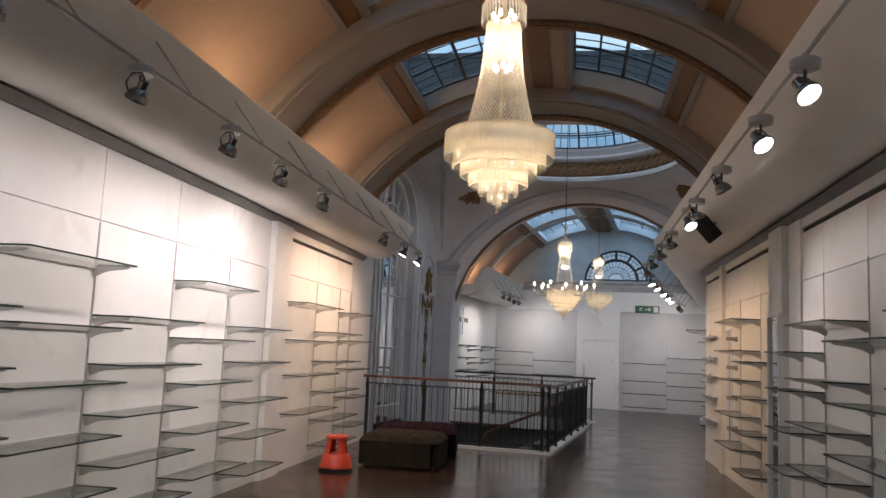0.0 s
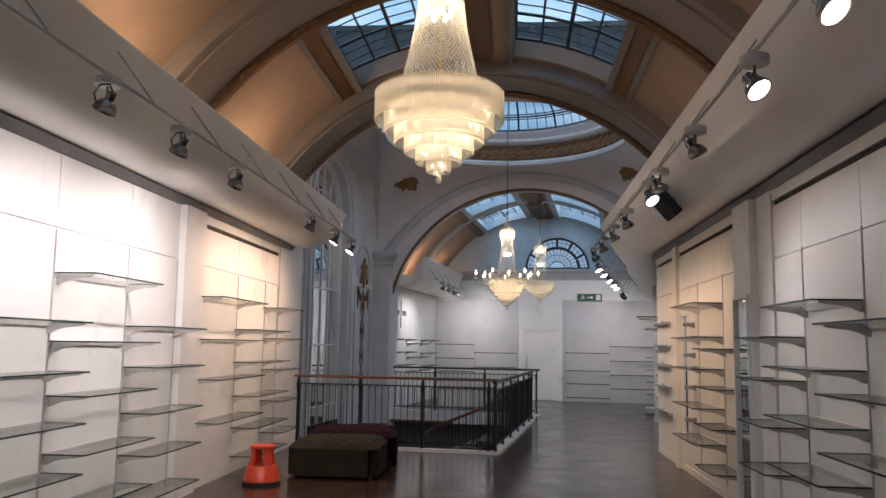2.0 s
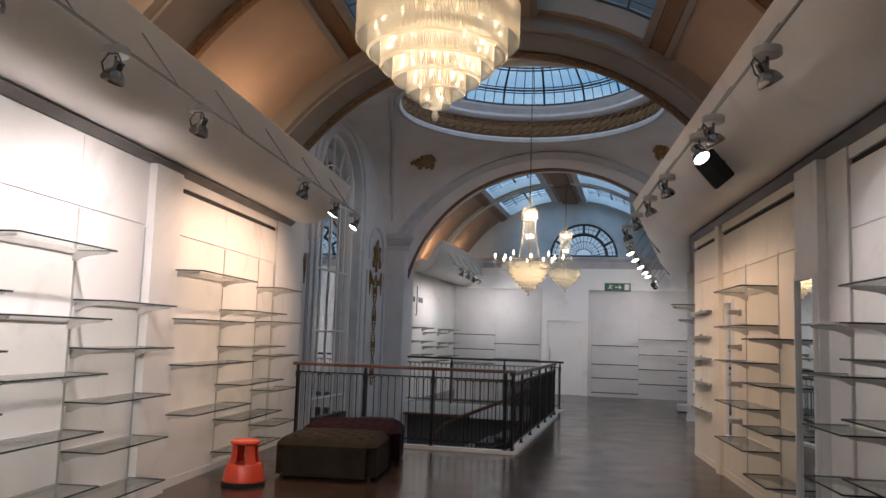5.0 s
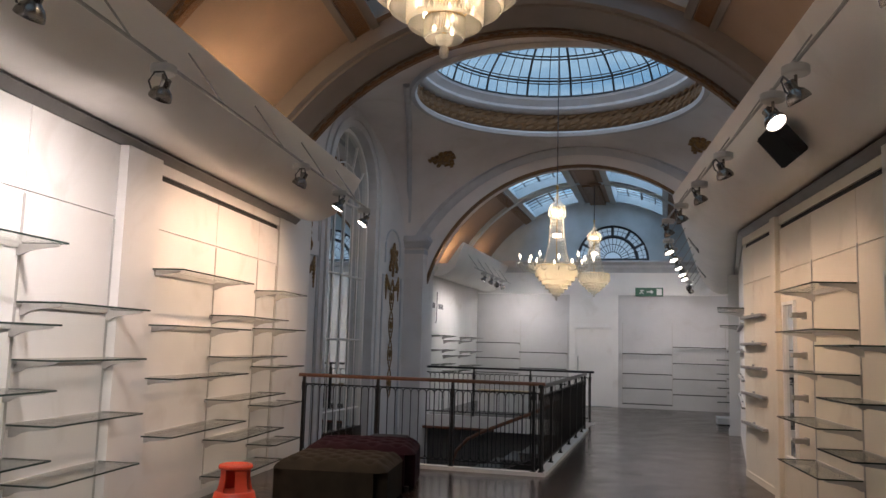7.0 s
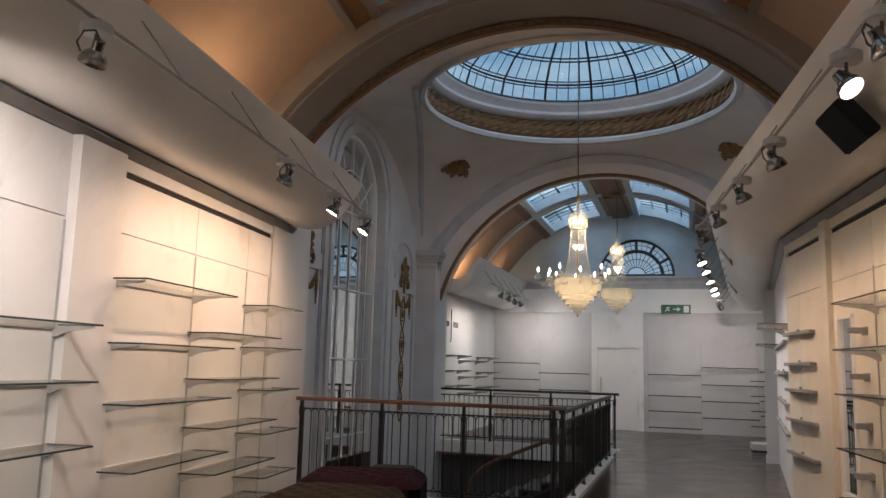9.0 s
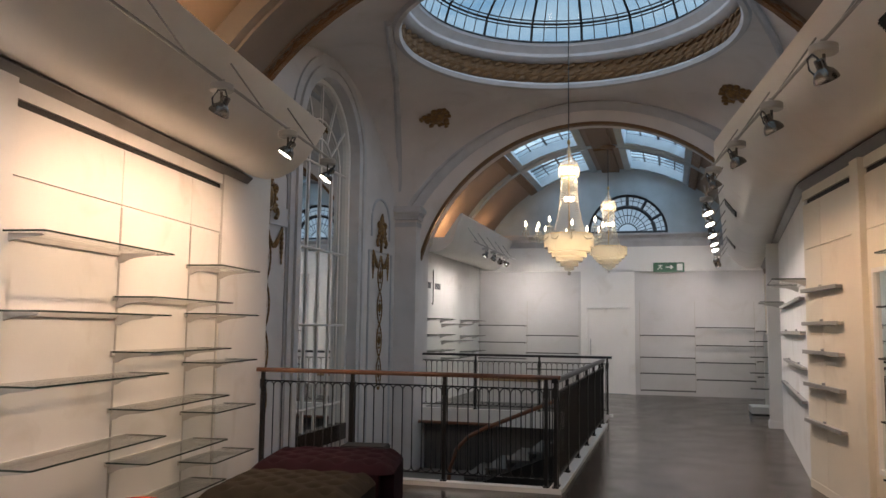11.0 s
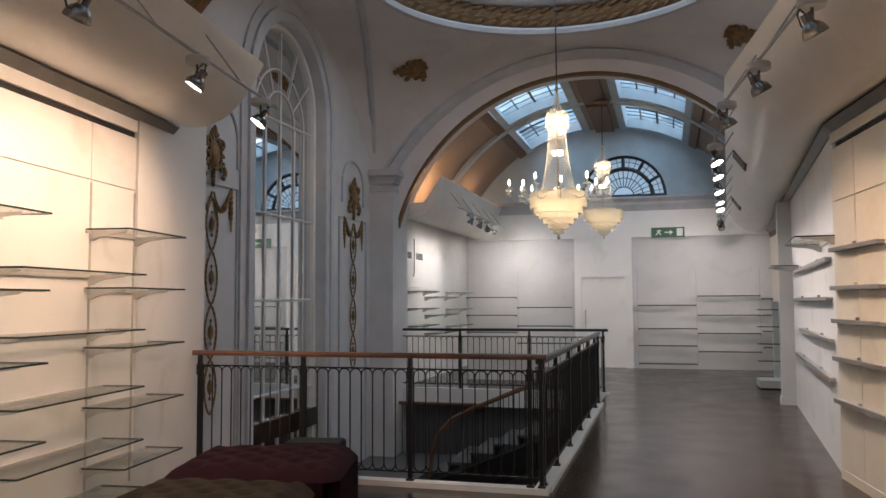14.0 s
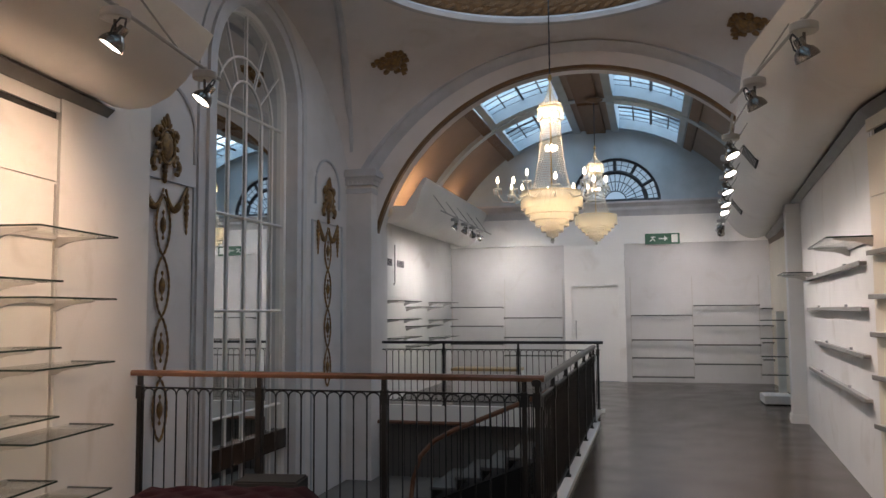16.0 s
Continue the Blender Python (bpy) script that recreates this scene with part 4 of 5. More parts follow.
for z, a, b in ((1.90, 0.45, 4.3), (1.53, 0.45, 4.3), (1.15, 0.45, 3.6), (0.80, 0.45, 4.3)):
    display_rail(FAR_R @ pose(0, b, z, 0, 0, 180), b - a)
for z in (1.95, 1.62, 1.34, 1.02, 0.66):
    display_rail(wall_pose(VR, 0.82, z, 1), 1.1)
glass_shelf(FAR_R @ pose(0, 1.3, 2.08, 0, 0, 180), 1.25, "clear glass shelf high on the white wall, empty", "shelves on the panelled wall")
glass_shelf(FAR_R @ pose(0, 4.9, 1.98, 0, 0, 180), 0.9, "clear glass shelf beside the pilaster, empty", "shelves on the panelled wall")


def wall_mirror(m, w, z0, z1):
    """Tall mirror set in the wall in a white frame."""
    ob = empty("wall_mirror", m, "tall narrow mirror in a white painted frame", "mirror", "wall mirrors")
    bm = bm_new()
    for y0, y1, a, b in ((0, 0.035, z0, z1), (w - 0.035, w, z0, z1), (0.035, w - 0.035, z0, z0 + 0.04), (0.035, w - 0.035, z1 - 0.035, z1)):
        box(bm, -0.05, 0.03, y0, y1, a, b)
    part("frame", bm, M_WALL, ob)
    bm = bm_new()
    box(bm, -0.02, 0.004, 0.036, w - 0.036, z0 + 0.04, z1 - 0.035)
    part("mirror_glass", bm, M_MIRROR, ob)
    return ob


wall_mirror(wall_pose(VR - 0.09, -3.98, 0, 1), 0.50, 0.12, 2.10)
wall_mirror(wall_pose(VR, -1.05, 0, 1), 0.42, 0.45, 2.05)


# back room shelves on thin uprights
def back_shelf(m, width):
    ob = empty("back_shelf", m, "thin glass shelf with a grey metal lip on the back wall", "shelf", "back wall shelves")
    bm = bm_new()
    box(bm, 0, width, -0.22, -0.012, 0, 0.010)
    part("glass_sheet", bm, M_SHELF, ob)
    bm = bm_new()
    box(bm, 0, width, -0.236, -0.22, -0.010, 0.016)
    part("lip", bm, M_LIP, ob, "grey metal front lip")
    bm = bm_new()
    box(bm, 0, width, -0.012, 0, -0.006, 0.013)
    part("wall_rail", bm, M_GREYMETAL, ob)
    for x in (0.015, width - 0.015):
        bm = bm_new()
        box(bm, x - 0.010, x + 0.010, -0.218, 0, -0.030, -0.001)
        part("bracket", bm, M_GREYMETAL, ob)
    return ob


YP = YB + 0.06
for x0, x1, zs in ((0.36, 1.62, (1.42, 0.90, 0.52, 0.12)), (1.64, 2.95, (1.62, 1.20, 0.80, 0.40)), (-3.62, -2.42, (1.62, 1.20, 0.80)), (-2.40, -1.12, (1.38, 0.95, 0.55)), (2.98, 3.2, (1.55, 1.2, 0.85, 0.5))):
    for z in zs:
        back_shelf(pose(x0, YP, z), x1 - x0)
for x in (0.35, 1.63, 2.96, -3.63, -2.41, -1.11):
    upright(pose(x, YP, 0, 0, 0, -90), 0.1, 2.25)
for y0, y1, zs in ((7.4, 8.7, (1.72, 1.40, 1.08)), (8.75, 10.3, (1.62, 1.26, 0.9)), (10.35, 11.6, (1.72, 1.36, 1.0))):
    for z in zs:
        glass_shelf(pose(FLX, y0, z), y1 - y0, "clear glass shelf on the back room's side wall", "shelves in the back room", 0.34)
# white wall board with a dark hook and illegible lettering
board = empty("wall_board", pose(FLX + 0.025, 7.45, 0), "white board with dark lettering and a hook-shaped mark", "sign")
bm = bm_new()
box(bm, -0.02, 0.012, 0.0, 1.3, 1.80, 2.86)
part("board", bm, M_WALL, board)
bm = bm_new()
tube(bm, [(0.016, 0.55, 2.72), (0.016, 0.55, 2.06), (0.016, 0.52, 2.02), (0.016, 0.48, 2.03)], 0.012, 5)
part("hook_mark", bm, M_TEXT, board, "dark hook-shaped mark")
for y, w in ((0.12, 0.30), (0.70, 0.42)):
    for k in range(5):
        bm = bm_new()
        box(bm, 0.012, 0.016, y + w * k / 5, y + w * (k + 0.7) / 5, 2.34, 2.46)
        part("letter_bar", bm, M_TEXT, board)
# emergency exit sign
sign = empty("exit_sign", pose(0.69, YB - 0.03, 2.95), "green emergency exit sign with a white arrow", "sign")
bm = bm_new()
box(bm, 0, 0.72, 0, 0.03, 0, 0.23)
part("plate", bm, M_GREEN, sign)
bm = bm_new()
box(bm, 0.29, 0.42, -0.006, 0, 0.105, 0.13)
v = [bm.verts.new((x, -0.003, z)) for x, z in ((0.40, 0.06), (0.40, 0.175), (0.475, 0.1175))]
bm.faces.new(v)
part("arrow", bm, M_SIGNWHITE, sign, "white arrow")
bm = bm_new()
box(bm, 0.55, 0.68, -0.006, 0, 0.035, 0.20)
part("doorway_symbol", bm, M_SIGNWHITE, sign, "white doorway symbol")
bm = bm_new()
for x0, z0, x1, z1 in ((0.10, 0.06, 0.16, 0.12), (0.16, 0.12, 0.18, 0.17), (0.16, 0.12, 0.21, 0.07), (0.12, 0.15, 0.22, 0.155)):
    tube(bm, [(x0, -0.004, z0), (x1, -0.004, z1)], 0.012, 5)
part("escape_symbol", bm, M_SIGNWHITE, sign, "abstract white symbol")

# low plinth with a rack in the alcove
plinth = empty("display_plinth", pose(2.5, 8.35, 0), "low white display plinth with empty glass rack", "plinth")
bm = bm_new()
box(bm, 0, 0.44, 0, 0.6, 0.02, 0.15)
bmesh.ops.bevel(bm, geom=bm.edges[:], offset=0.006, segments=1, affect='EDGES')
part("base", bm, M_WALL, plinth)
bm = bm_new()
box(bm, 0.01, 0.43, 0.01, 0.59, 0, 0.02)
part("recessed_foot", bm, M_DARK, plinth)
for z in (0.45, 0.75, 1.05, 1.35):
    bm = bm_new()
    box(bm, 0.02, 0.42, 0.35, 0.62, z, z + 0.012)
    part("glass_shelf", bm, M_SHELF, plinth)
    bm = bm_new()
    box(bm, 0.02, 0.42, 0.344, 0.35, z - 0.002, z + 0.014)
    part("glass_edge", bm, M_EDGE, plinth)
bm = bm_new()
box(bm, 0.30, 0.42, 0.56, 0.60, 0.15, 1.5)
part("upright", bm, M_WALL, plinth)

# low bench in the back room
bench = empty("display_bench", pose(-2.85, 9.0, 0), "low white display bench with pale wooden top", "bench")
bm = bm_new()
box(bm, 0.02, 1.28, 0.02, 0.48, 0, 0.44)
part("body", bm, M_WALL, bench)
bm = bm_new()
box(bm, 0, 1.3, 0, 0.5, 0.44, 0.49)
bmesh.ops.bevel(bm, geom=bm.edges[:], offset=0.006, segments=2, affect='EDGES')
part("top", bm, material("pale_oak", (0.42, 0.30, 0.16), rough=0.45, var=0.12, scale=8), bench, "pale wooden top")


# ---- railings ----
def baluster_mesh(step, z0, z1):
    """One bar with its rounded links to the next bar, top and bottom."""
    bm = bm_new()
    w = 0.0065
    r = step / 2
    tube(bm, [(0, 0, z0 + r), (0, 0, z1 - r)], w, 5)
    tube(bm, [(r - r * math.cos(math.pi * k / 8), 0, z1 - r + r * math.sin(math.pi * k / 8)) for k in range(9)], w, 5)
    tube(bm, [(r - r * math.cos(math.pi * k / 8), 0, z0 + r - r * math.sin(math.pi * k / 8)) for k in range(9)], w, 5)
    return mesh_data("baluster", bm, M_IRON)


BAL = {}


def railing(m, length, posts, wood, label, z_top=1.07, far=False):
    """A straight run along local x: handrail, lower rails, posts and balusters."""
    ob = empty("railing", m, label, "railing", "stairwell railings")
    bm = bm_new()
    prof = [(-0.03, z_top - 0.045), (-0.034, z_top - 0.02), (-0.024, z_top - 0.003), (0, z_top), (0.024, z_top - 0.003), (0.034, z_top - 0.02), (0.03, z_top - 0.045)]
    vs = loft(bm, [[(x, y, z) for y, z in prof] for x in (-0.05, length + 0.05)], close_cols=True)
    cap(bm, vs[0])
    cap(bm, list(reversed(vs[1])))
    part("handrail", bm, wood, ob, "polished mahogany handrail" if wood is M_MAHOG else "black handrail", smooth=True)
    for nm, z in (("top_bar", z_top - 0.135), ("bottom_bar", 0.115)):
        bm = bm_new()
        box(bm, 0, length, -0.011, 0.011, z - 0.006, z + 0.006)
        part(nm, bm, M_IRON, ob)
    for x in posts:
        bm = bm_new()
        box(bm, x - 0.017, x + 0.017, -0.017, 0.017, 0.04, z_top - 0.04)
        box(bm, x - 0.024, x + 0.024, -0.024, 0.024, z_top - 0.22, z_top - 0.12)
        box(bm, x - 0.03, x + 0.03, -0.03, 0.03, 0.04, 0.06)
        part("post", bm, M_IRON, ob)
    for a, b in zip(posts[:-1], posts[1:]):
        n = max(1, round((b - a - 0.08) / 0.098))
        step = (b - a - 0.06) / n
        key = round(step, 4)
        if key not in BAL:
            BAL[key] = baluster_mesh(step, 0.12, z_top - 0.14)
        for k in range(n):
            part_shared("baluster", BAL[key], ob, Matrix.Translation((a + 0.03 + step * k, 0, 0)))
        bm = bm_new()
        tube(bm, [(b - 0.03, 0, 0.12 + step / 2), (b - 0.03, 0, z_top - 0.14 - step / 2)], 0.0065, 5)
        part("baluster", bm, M_IRON, ob)
    return ob


railing(pose(-3.12, 0, 0), 3.12, (0.02, 1.04, 2.02, 3.03, 3.12), M_MAHOG, "black iron railing with mahogany handrail by the stairwell", 1.10)
railing(pose(0, 0.0, 0, 0, 0, 90), 5.55, (0.10, 0.9, 1.9, 2.95, 3.95, 4.95, 5.5), M_IRON, "black iron side railing along the stairwell")
railing(pose(-3.8, WELL_Y1, 0), 3.8, (0.05, 1.35, 2.55, 3.77), M_IRON, "black iron railing at the far end of the stairwell")


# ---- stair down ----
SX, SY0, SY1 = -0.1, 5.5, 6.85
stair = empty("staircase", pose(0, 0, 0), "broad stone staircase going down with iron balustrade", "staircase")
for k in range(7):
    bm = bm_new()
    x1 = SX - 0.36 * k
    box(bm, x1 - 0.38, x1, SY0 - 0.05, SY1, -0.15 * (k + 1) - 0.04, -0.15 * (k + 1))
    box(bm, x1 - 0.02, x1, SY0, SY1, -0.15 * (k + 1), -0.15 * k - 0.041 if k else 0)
    part("step", bm, M_STONE, stair, "pale stone step, darkened for the well's shade")
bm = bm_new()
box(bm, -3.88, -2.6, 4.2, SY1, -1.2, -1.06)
part("landing", bm, M_STONE, stair, "pale stone landing, darkened for the well's shade")
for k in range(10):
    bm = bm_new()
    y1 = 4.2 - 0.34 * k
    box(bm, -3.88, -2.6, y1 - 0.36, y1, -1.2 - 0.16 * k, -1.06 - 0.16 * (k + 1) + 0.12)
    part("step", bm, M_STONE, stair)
bm = bm_new()
v = [(-0.1, -0.2), (-0.1, -0.6), (-2.62, -1.7), (-2.62, -1.25)]
rows = [[(x, y, z) for x, z in v] for y in (SY0 - 0.07, SY0 - 0.03)]
vs = loft(bm, rows, close_cols=True)
cap(bm, vs[0])
cap(bm, list(reversed(vs[1])))
part("stringer", bm, M_IRON, stair, "black stair string")
bm = bm_new()
hr = [(-0.08, SY0 - 0.05, 0.70), (-0.75, SY0 - 0.05, 0.38), (-1.35, SY0 - 0.05, 0.13), (-1.9, SY0 - 0.05, -0.10), (-2.2, SY0 - 0.07, -0.26), (-2.4, SY0 - 0.12, -0.48), (-2.48, SY0 - 0.2, -0.8), (-2.5, SY0 - 0.25, -1.1)]
tube(bm, hr, 0.035, 8)
part("handrail", bm, M_MAHOG, stair, "curving mahogany handrail", smooth=True)
bar_bm = bm_new()
tube(bar_bm, [(0, 0, 0), (0, 0, 0.83)], 0.008, 5)
bar_me = mesh_data("baluster", bar_bm, M_IRON)
for k in range(25):
    x = -0.12 - 0.08 * k
    part_shared("baluster", bar_me, stair, Matrix.Translation((x, SY0 - 0.05, 0.69 + (x + 0.08) * 0.43 - 0.84)))
bm = bm_new()
tube(bm, [(-3.85, 6.72, -0.2), (-1.95, 6.72, -0.2)], 0.03, 8)
part("handrail", bm, M_MAHOG, stair, smooth=True)
for k in range(20):
    part_shared("baluster", bar_me, stair, Matrix.Translation((-3.8 + 0.095 * k, 6.72, -1.04)))


# ---- seats, stool ----
def ottoman(m, mat, label, w=1.06, d=0.92, h=0.43):
    """Buttoned cushion top over an upholstered body on small feet."""
    ob = empty("ottoman", m, label, "ottoman", "upholstered ottomans")
    bm = bm_new()
    nx, ny = 84, 76
    rc = 0.11

    def plan(i, j):
        """Grid point of a rectangle with rounded corners, and how far in from the rim it lies."""
        a, b = 2 * i / nx - 1, 2 * j / ny - 1
        x, y = a * w / 2, b * d / 2
        cx, cy = w / 2 - rc, d / 2 - rc
        ox, oy = max(0.0, abs(x) - cx), max(0.0, abs(y) - cy)
        if ox and oy:
            big, length = max(ox, oy), math.hypot(ox, oy)
            x = math.copysign(cx + ox * big / length, x)
            y = math.copysign(cy + oy * big / length, y)
        return x, y, min(nx / 2 - abs(i - nx / 2), ny / 2 - abs(j - ny / 2))

    px, py = w / 9, d / 8
    rows = []
    for j in range(ny + 1):
        row = []
        for i in range(nx + 1):
            x, y, ring = plan(i, j)
            gx, gy = x / px, y / py
            q = (math.cos(math.pi * (gx + gy) / 2) ** 2) * (math.cos(math.pi * (gx - gy) / 2) ** 2)
            f = min(1.0, ring / 10)
            z = h - 0.085 * (1 - f) ** 2 - 0.045 * q ** 1.5 * f + 0.02 * (1 - (2 * x / w) ** 2) * (1 - (2 * y / d) ** 2)
            row.append((x, y, z))
        rows.append(row)
    loft(bm, rows)
    part("tufted_top", bm, mat, ob, smooth=True)
    bm = bm_new()
    box(bm, -w / 2, w / 2, -d / 2, d / 2, 0.03, h - 0.083)
    bmesh.ops.bevel(bm, geom=[e for e in bm.edges if abs(e.verts[0].co.z - e.verts[1].co.z) > 0.1], offset=rc, segments=8, affect='EDGES')
    part("body", bm, mat, ob, smooth=False)
    for sx in (-1, 1):
        for sy in (-1, 1):
            bm = bm_new()
            lathe(bm, [(0.0, 0.0), (0.022, 0.0), (0.026, 0.04), (0.0, 0.04)], 10, (sx * (w / 2 - 0.08), sy * (d / 2 - 0.08), 0))
            part("foot", bm, M_DARK, ob)
    return ob


ottoman(pose(-1.60, -2.31, 0, 0, 0, 8), M_OLIVE, "olive-brown velvet ottoman with a buttoned top", 1.08, 0.98)
ottoman(pose(-1.76, -1.25, 0, 0, 0, 13), M_PLUM, "dark plum velvet ottoman with a buttoned top", 1.18, 0.98, 0.45)
bm = bm_new()
box(bm, -0.22, 0.22, -0.14, 0.14, 0, 0.42)
bmesh.ops.bevel(bm, geom=bm.edges[:], offset=0.012, segments=2, affect='EDGES')
tagged(mesh_object("storage_box", bm, M_BLACKBOX, pose(-1.76, -0.44, 0, 0, 0, 8)), "small black vinyl box standing beside the railing", "box")

stool = empty("step_stool", pose(-2.17, -3.30, 0, 0, 0, 8), "round red plastic kick stool, scuffed, by the shelves", "step stool")
bm = bm_new()
lathe(bm, [(0.0, 0.03), (0.195, 0.03), (0.206, 0.045), (0.172, 0.20), (0.160, 0.212), (0.0, 0.212)], 40)
part("lower_step", bm, M_RED, stool, smooth=True)
bm = bm_new()
lathe(bm, [(0.0, 0.0), (0.208, 0.0), (0.214, 0.008), (0.214, 0.032), (0.205, 0.038), (0.0, 0.038)], 40)
part("rubber_skirt", bm, M_DARK, stool, "dark rubber skirt", smooth=True)
for k in range(4):
    bm = bm_new()
    loft(bm, [[(x * math.cos(w) , x * math.sin(w), z) for x, w in ((r0 - 0.02, -0.42), (r0, -0.42), (r0 + 0.004, 0.0), (r0, 0.42), (r0 - 0.02, 0.42))] for r0, z in ((0.155, 0.205), (0.138, 0.26), (0.126, 0.34), (0.126, 0.40))], close_cols=True)
    part("leg", bm, M_RED, stool, smooth=True, m=pose(0, 0, 0, 0, 0, 45 + 90 * k))
bm = bm_new()
lathe(bm, [(0.0, 0.395), (0.135, 0.395), (0.146, 0.402), (0.148, 0.42), (0.14, 0.432), (0.125, 0.436), (0.115, 0.431), (0.0, 0.431)], 40)
part("top_step", bm, M_RED, stool, smooth=True)


# ---- track lights ----
def spot_light(m_at, aim, lit, energy, color, name_group, angle=112):
    """Puck, yoke and lamp head that points at aim; local frame of the track point is world."""
    at = Vector(m_at)
    ob = empty("track_spotlight", Matrix.Translation(at), "grey metal track spotlight, lit" if lit else "grey metal track spotlight, unlit", "spotlight", name_group)
    bm = bm_new()
    lathe(bm, [(0.0, 0.0), (0.068, 0.0), (0.075, -0.006), (0.075, -0.044), (0.068, -0.05), (0.0, -0.05)], 24)
    tube(bm, [(0, 0, 0.03), (0, 0, 0)], 0.018, 8)
    part("transformer_puck", bm, M_PUCK, ob, smooth=True)
    bm = bm_new()
    tube(bm, [(0, 0, -0.045), (0, 0, -0.13)], 0.009, 6)
    part("stem", bm, M_HEAD, ob, smooth=True)
    d = (Vector(aim) - (at + Vector((0, 0, -0.16)))).normalized()
    h = Matrix.Translation((0, 0, -0.16)) @ d.to_track_quat('Z', 'Y').to_matrix().to_4x4()
    bm = bm_new()
    lathe(bm, [(0.0, -0.085), (0.024, -0.085), (0.028, -0.08), (0.028, -0.035), (0.034, -0.028), (0.052, -0.012), (0.064, 0.012), (0.068, 0.03), (0.068, 0.04), (0.061, 0.04), (0.059, 0.032)], 24)
    part("lamp_head", bm, M_HEAD, ob, smooth=True, m=h)
    bm = bm_new()
    tube(bm, [(0.0, 0.0, -0.085), (0.03, 0.01, -0.12), (0.075, 0.02, -0.10), (0.09, 0.02, -0.04), (0.062, 0.015, 0.0)], 0.006, 6)
    part("cable", bm, M_LEAD, ob, "dark looped cable", smooth=True, m=h)
    bm = bm_new()
    lathe(bm, [(0.060, 0.033), (0.04, 0.036), (0.001, 0.038)], 18)
    part("lens", bm, M_LENS if lit else M_LENSOFF, ob, "glowing lens" if lit else "dark lens", m=h)
    if lit and energy:
        p = at + Vector((0, 0, -0.16)) + d * 0.065
        lamp("spot_lamp", 'SPOT', look(p, aim), energy, color, 0.04, angle, 1.0)
    return ob


def near_pt(u, v, z):
    return NEAR @ Vector((u, v, z))


def track(pts, side_dir, n_stay, group):
    """A thin conductor bar with slanting stays up to the bulkhead's rim."""
    ob = empty("lighting_track", IDENT, "thin grey lighting track on slanting stays below the bulkhead", "lighting track", group)
    bm = bm_new()
    tube(bm, pts, 0.011, 6)
    part("bar", bm, M_GREYMETAL, ob)
    a, b = Vector(pts[0]), Vector(pts[-1])
    for k in range(n_stay):
        p = a.lerp(b, (k + 0.5) / n_stay)
        bm = bm_new()
        tube(bm, [p, p + Vector(side_dir) * 0.23 + (a - b).normalized() * 0.12 + Vector((0, 0, 0.34))], 0.007, 5)
        part("stay", bm, M_GREYMETAL, ob, "thin slanting stay rod")
    return ob


TU, TZ = 1.78, 3.10
NEUTRAL, SOFTWARM, PALE = (1.0, 0.94, 0.90), (1.0, 0.71, 0.48), (1.0, 0.97, 0.93)
track([near_pt(-TU, -12.62, TZ), near_pt(-TU, -0.55, TZ)], NEAR.to_3x3() @ Vector((-1, 0, 0)), 10, "lighting tracks")
track([near_pt(TU, -12.62, TZ), near_pt(TU, 0.6, TZ)], NEAR.to_3x3() @ Vector((1, 0, 0)), 11, "lighting tracks")
tf0, tf1 = Vector((KINK[0] - 0.98, KINK[1] + 0.1, TZ)), Vector((KINK[0] - 0.98 + 0.72, 11.5, TZ))
track([tf0, tf1], (1, 0, 0), 9, "lighting tracks")
track([(FLX + 1.0, 7.6, 3.25), (FLX + 1.0, 12.0, 3.25)], (-1, 0, 0), 5, "lighting tracks")
G = "track spotlights"
for v, tv, e, c in ((-11.4, -10.8, 16, NEUTRAL), (-10.2, -9.7, 17, NEUTRAL), (-9.03, -8.5, 22, NEUTRAL), (-7.82, -7.3, 34, NEUTRAL), (-6.79, -6.3, 56, NEUTRAL), (-5.63, -4.9, 84, NEUTRAL),
                    (-3.11, -2.8, 44, SOFTWARM), (-1.87, -2.3, 54, SOFTWARM), (-0.80, -1.5, 44, SOFTWARM)):
    spot_light(near_pt(-TU, v, TZ - 0.02), near_pt(VL, tv, 1.1), True, e, c, G, 160)
for v, tv, tz, lit, e, c in ((-10.3, -11.6, 0.8, True, 26, NEUTRAL), (-8.99, -10.6, 0.7, True, 30, NEUTRAL), (-8.02, -9.6, 0.7, True, 30, NEUTRAL), (-6.68, -6.2, 1.2, False, 0, NEUTRAL), (-5.38, -5.0, 1.2, False, 0, NEUTRAL),
                             (-4.90, -6.4, 0.7, True, 34, NEUTRAL), (-3.4, -2.6, 0.8, True, 30, SOFTWARM), (-2.28, -1.9, 1.0, True, 30, SOFTWARM), (-1.14, -0.8, 1.0, True, 30, SOFTWARM), (-0.09, 0.3, 1.0, True, 24, SOFTWARM)):
    spot_light(near_pt(TU, v, TZ - 0.02), near_pt(VR, tv, tz), lit, e * 1.05, c if c is SOFTWARM else PALE, G)
for y, tx, ty, tz, e in ((1.9, 2.50, 1.2, 0.6, 30), (2.9, 2.60, 2.1, 0.5, 40), (4.2, 2.68, 3.4, 0.4, 40), (5.4, 2.72, 4.6, 0.4, 30), (6.3, 2.6, 5.2, 0.3, 20), (8.9, 0.9, 12.3, 1.7, 75), (9.6, 2.2, 12.3, 1.5, 28)):
    p = tf0.lerp(tf1, (y - tf0.y) / (tf1.y - tf0.y))
    spot_light(p - Vector((0, 0, 0.02)), (tx, ty, tz), True, e * 1.3, PALE, G, 96)
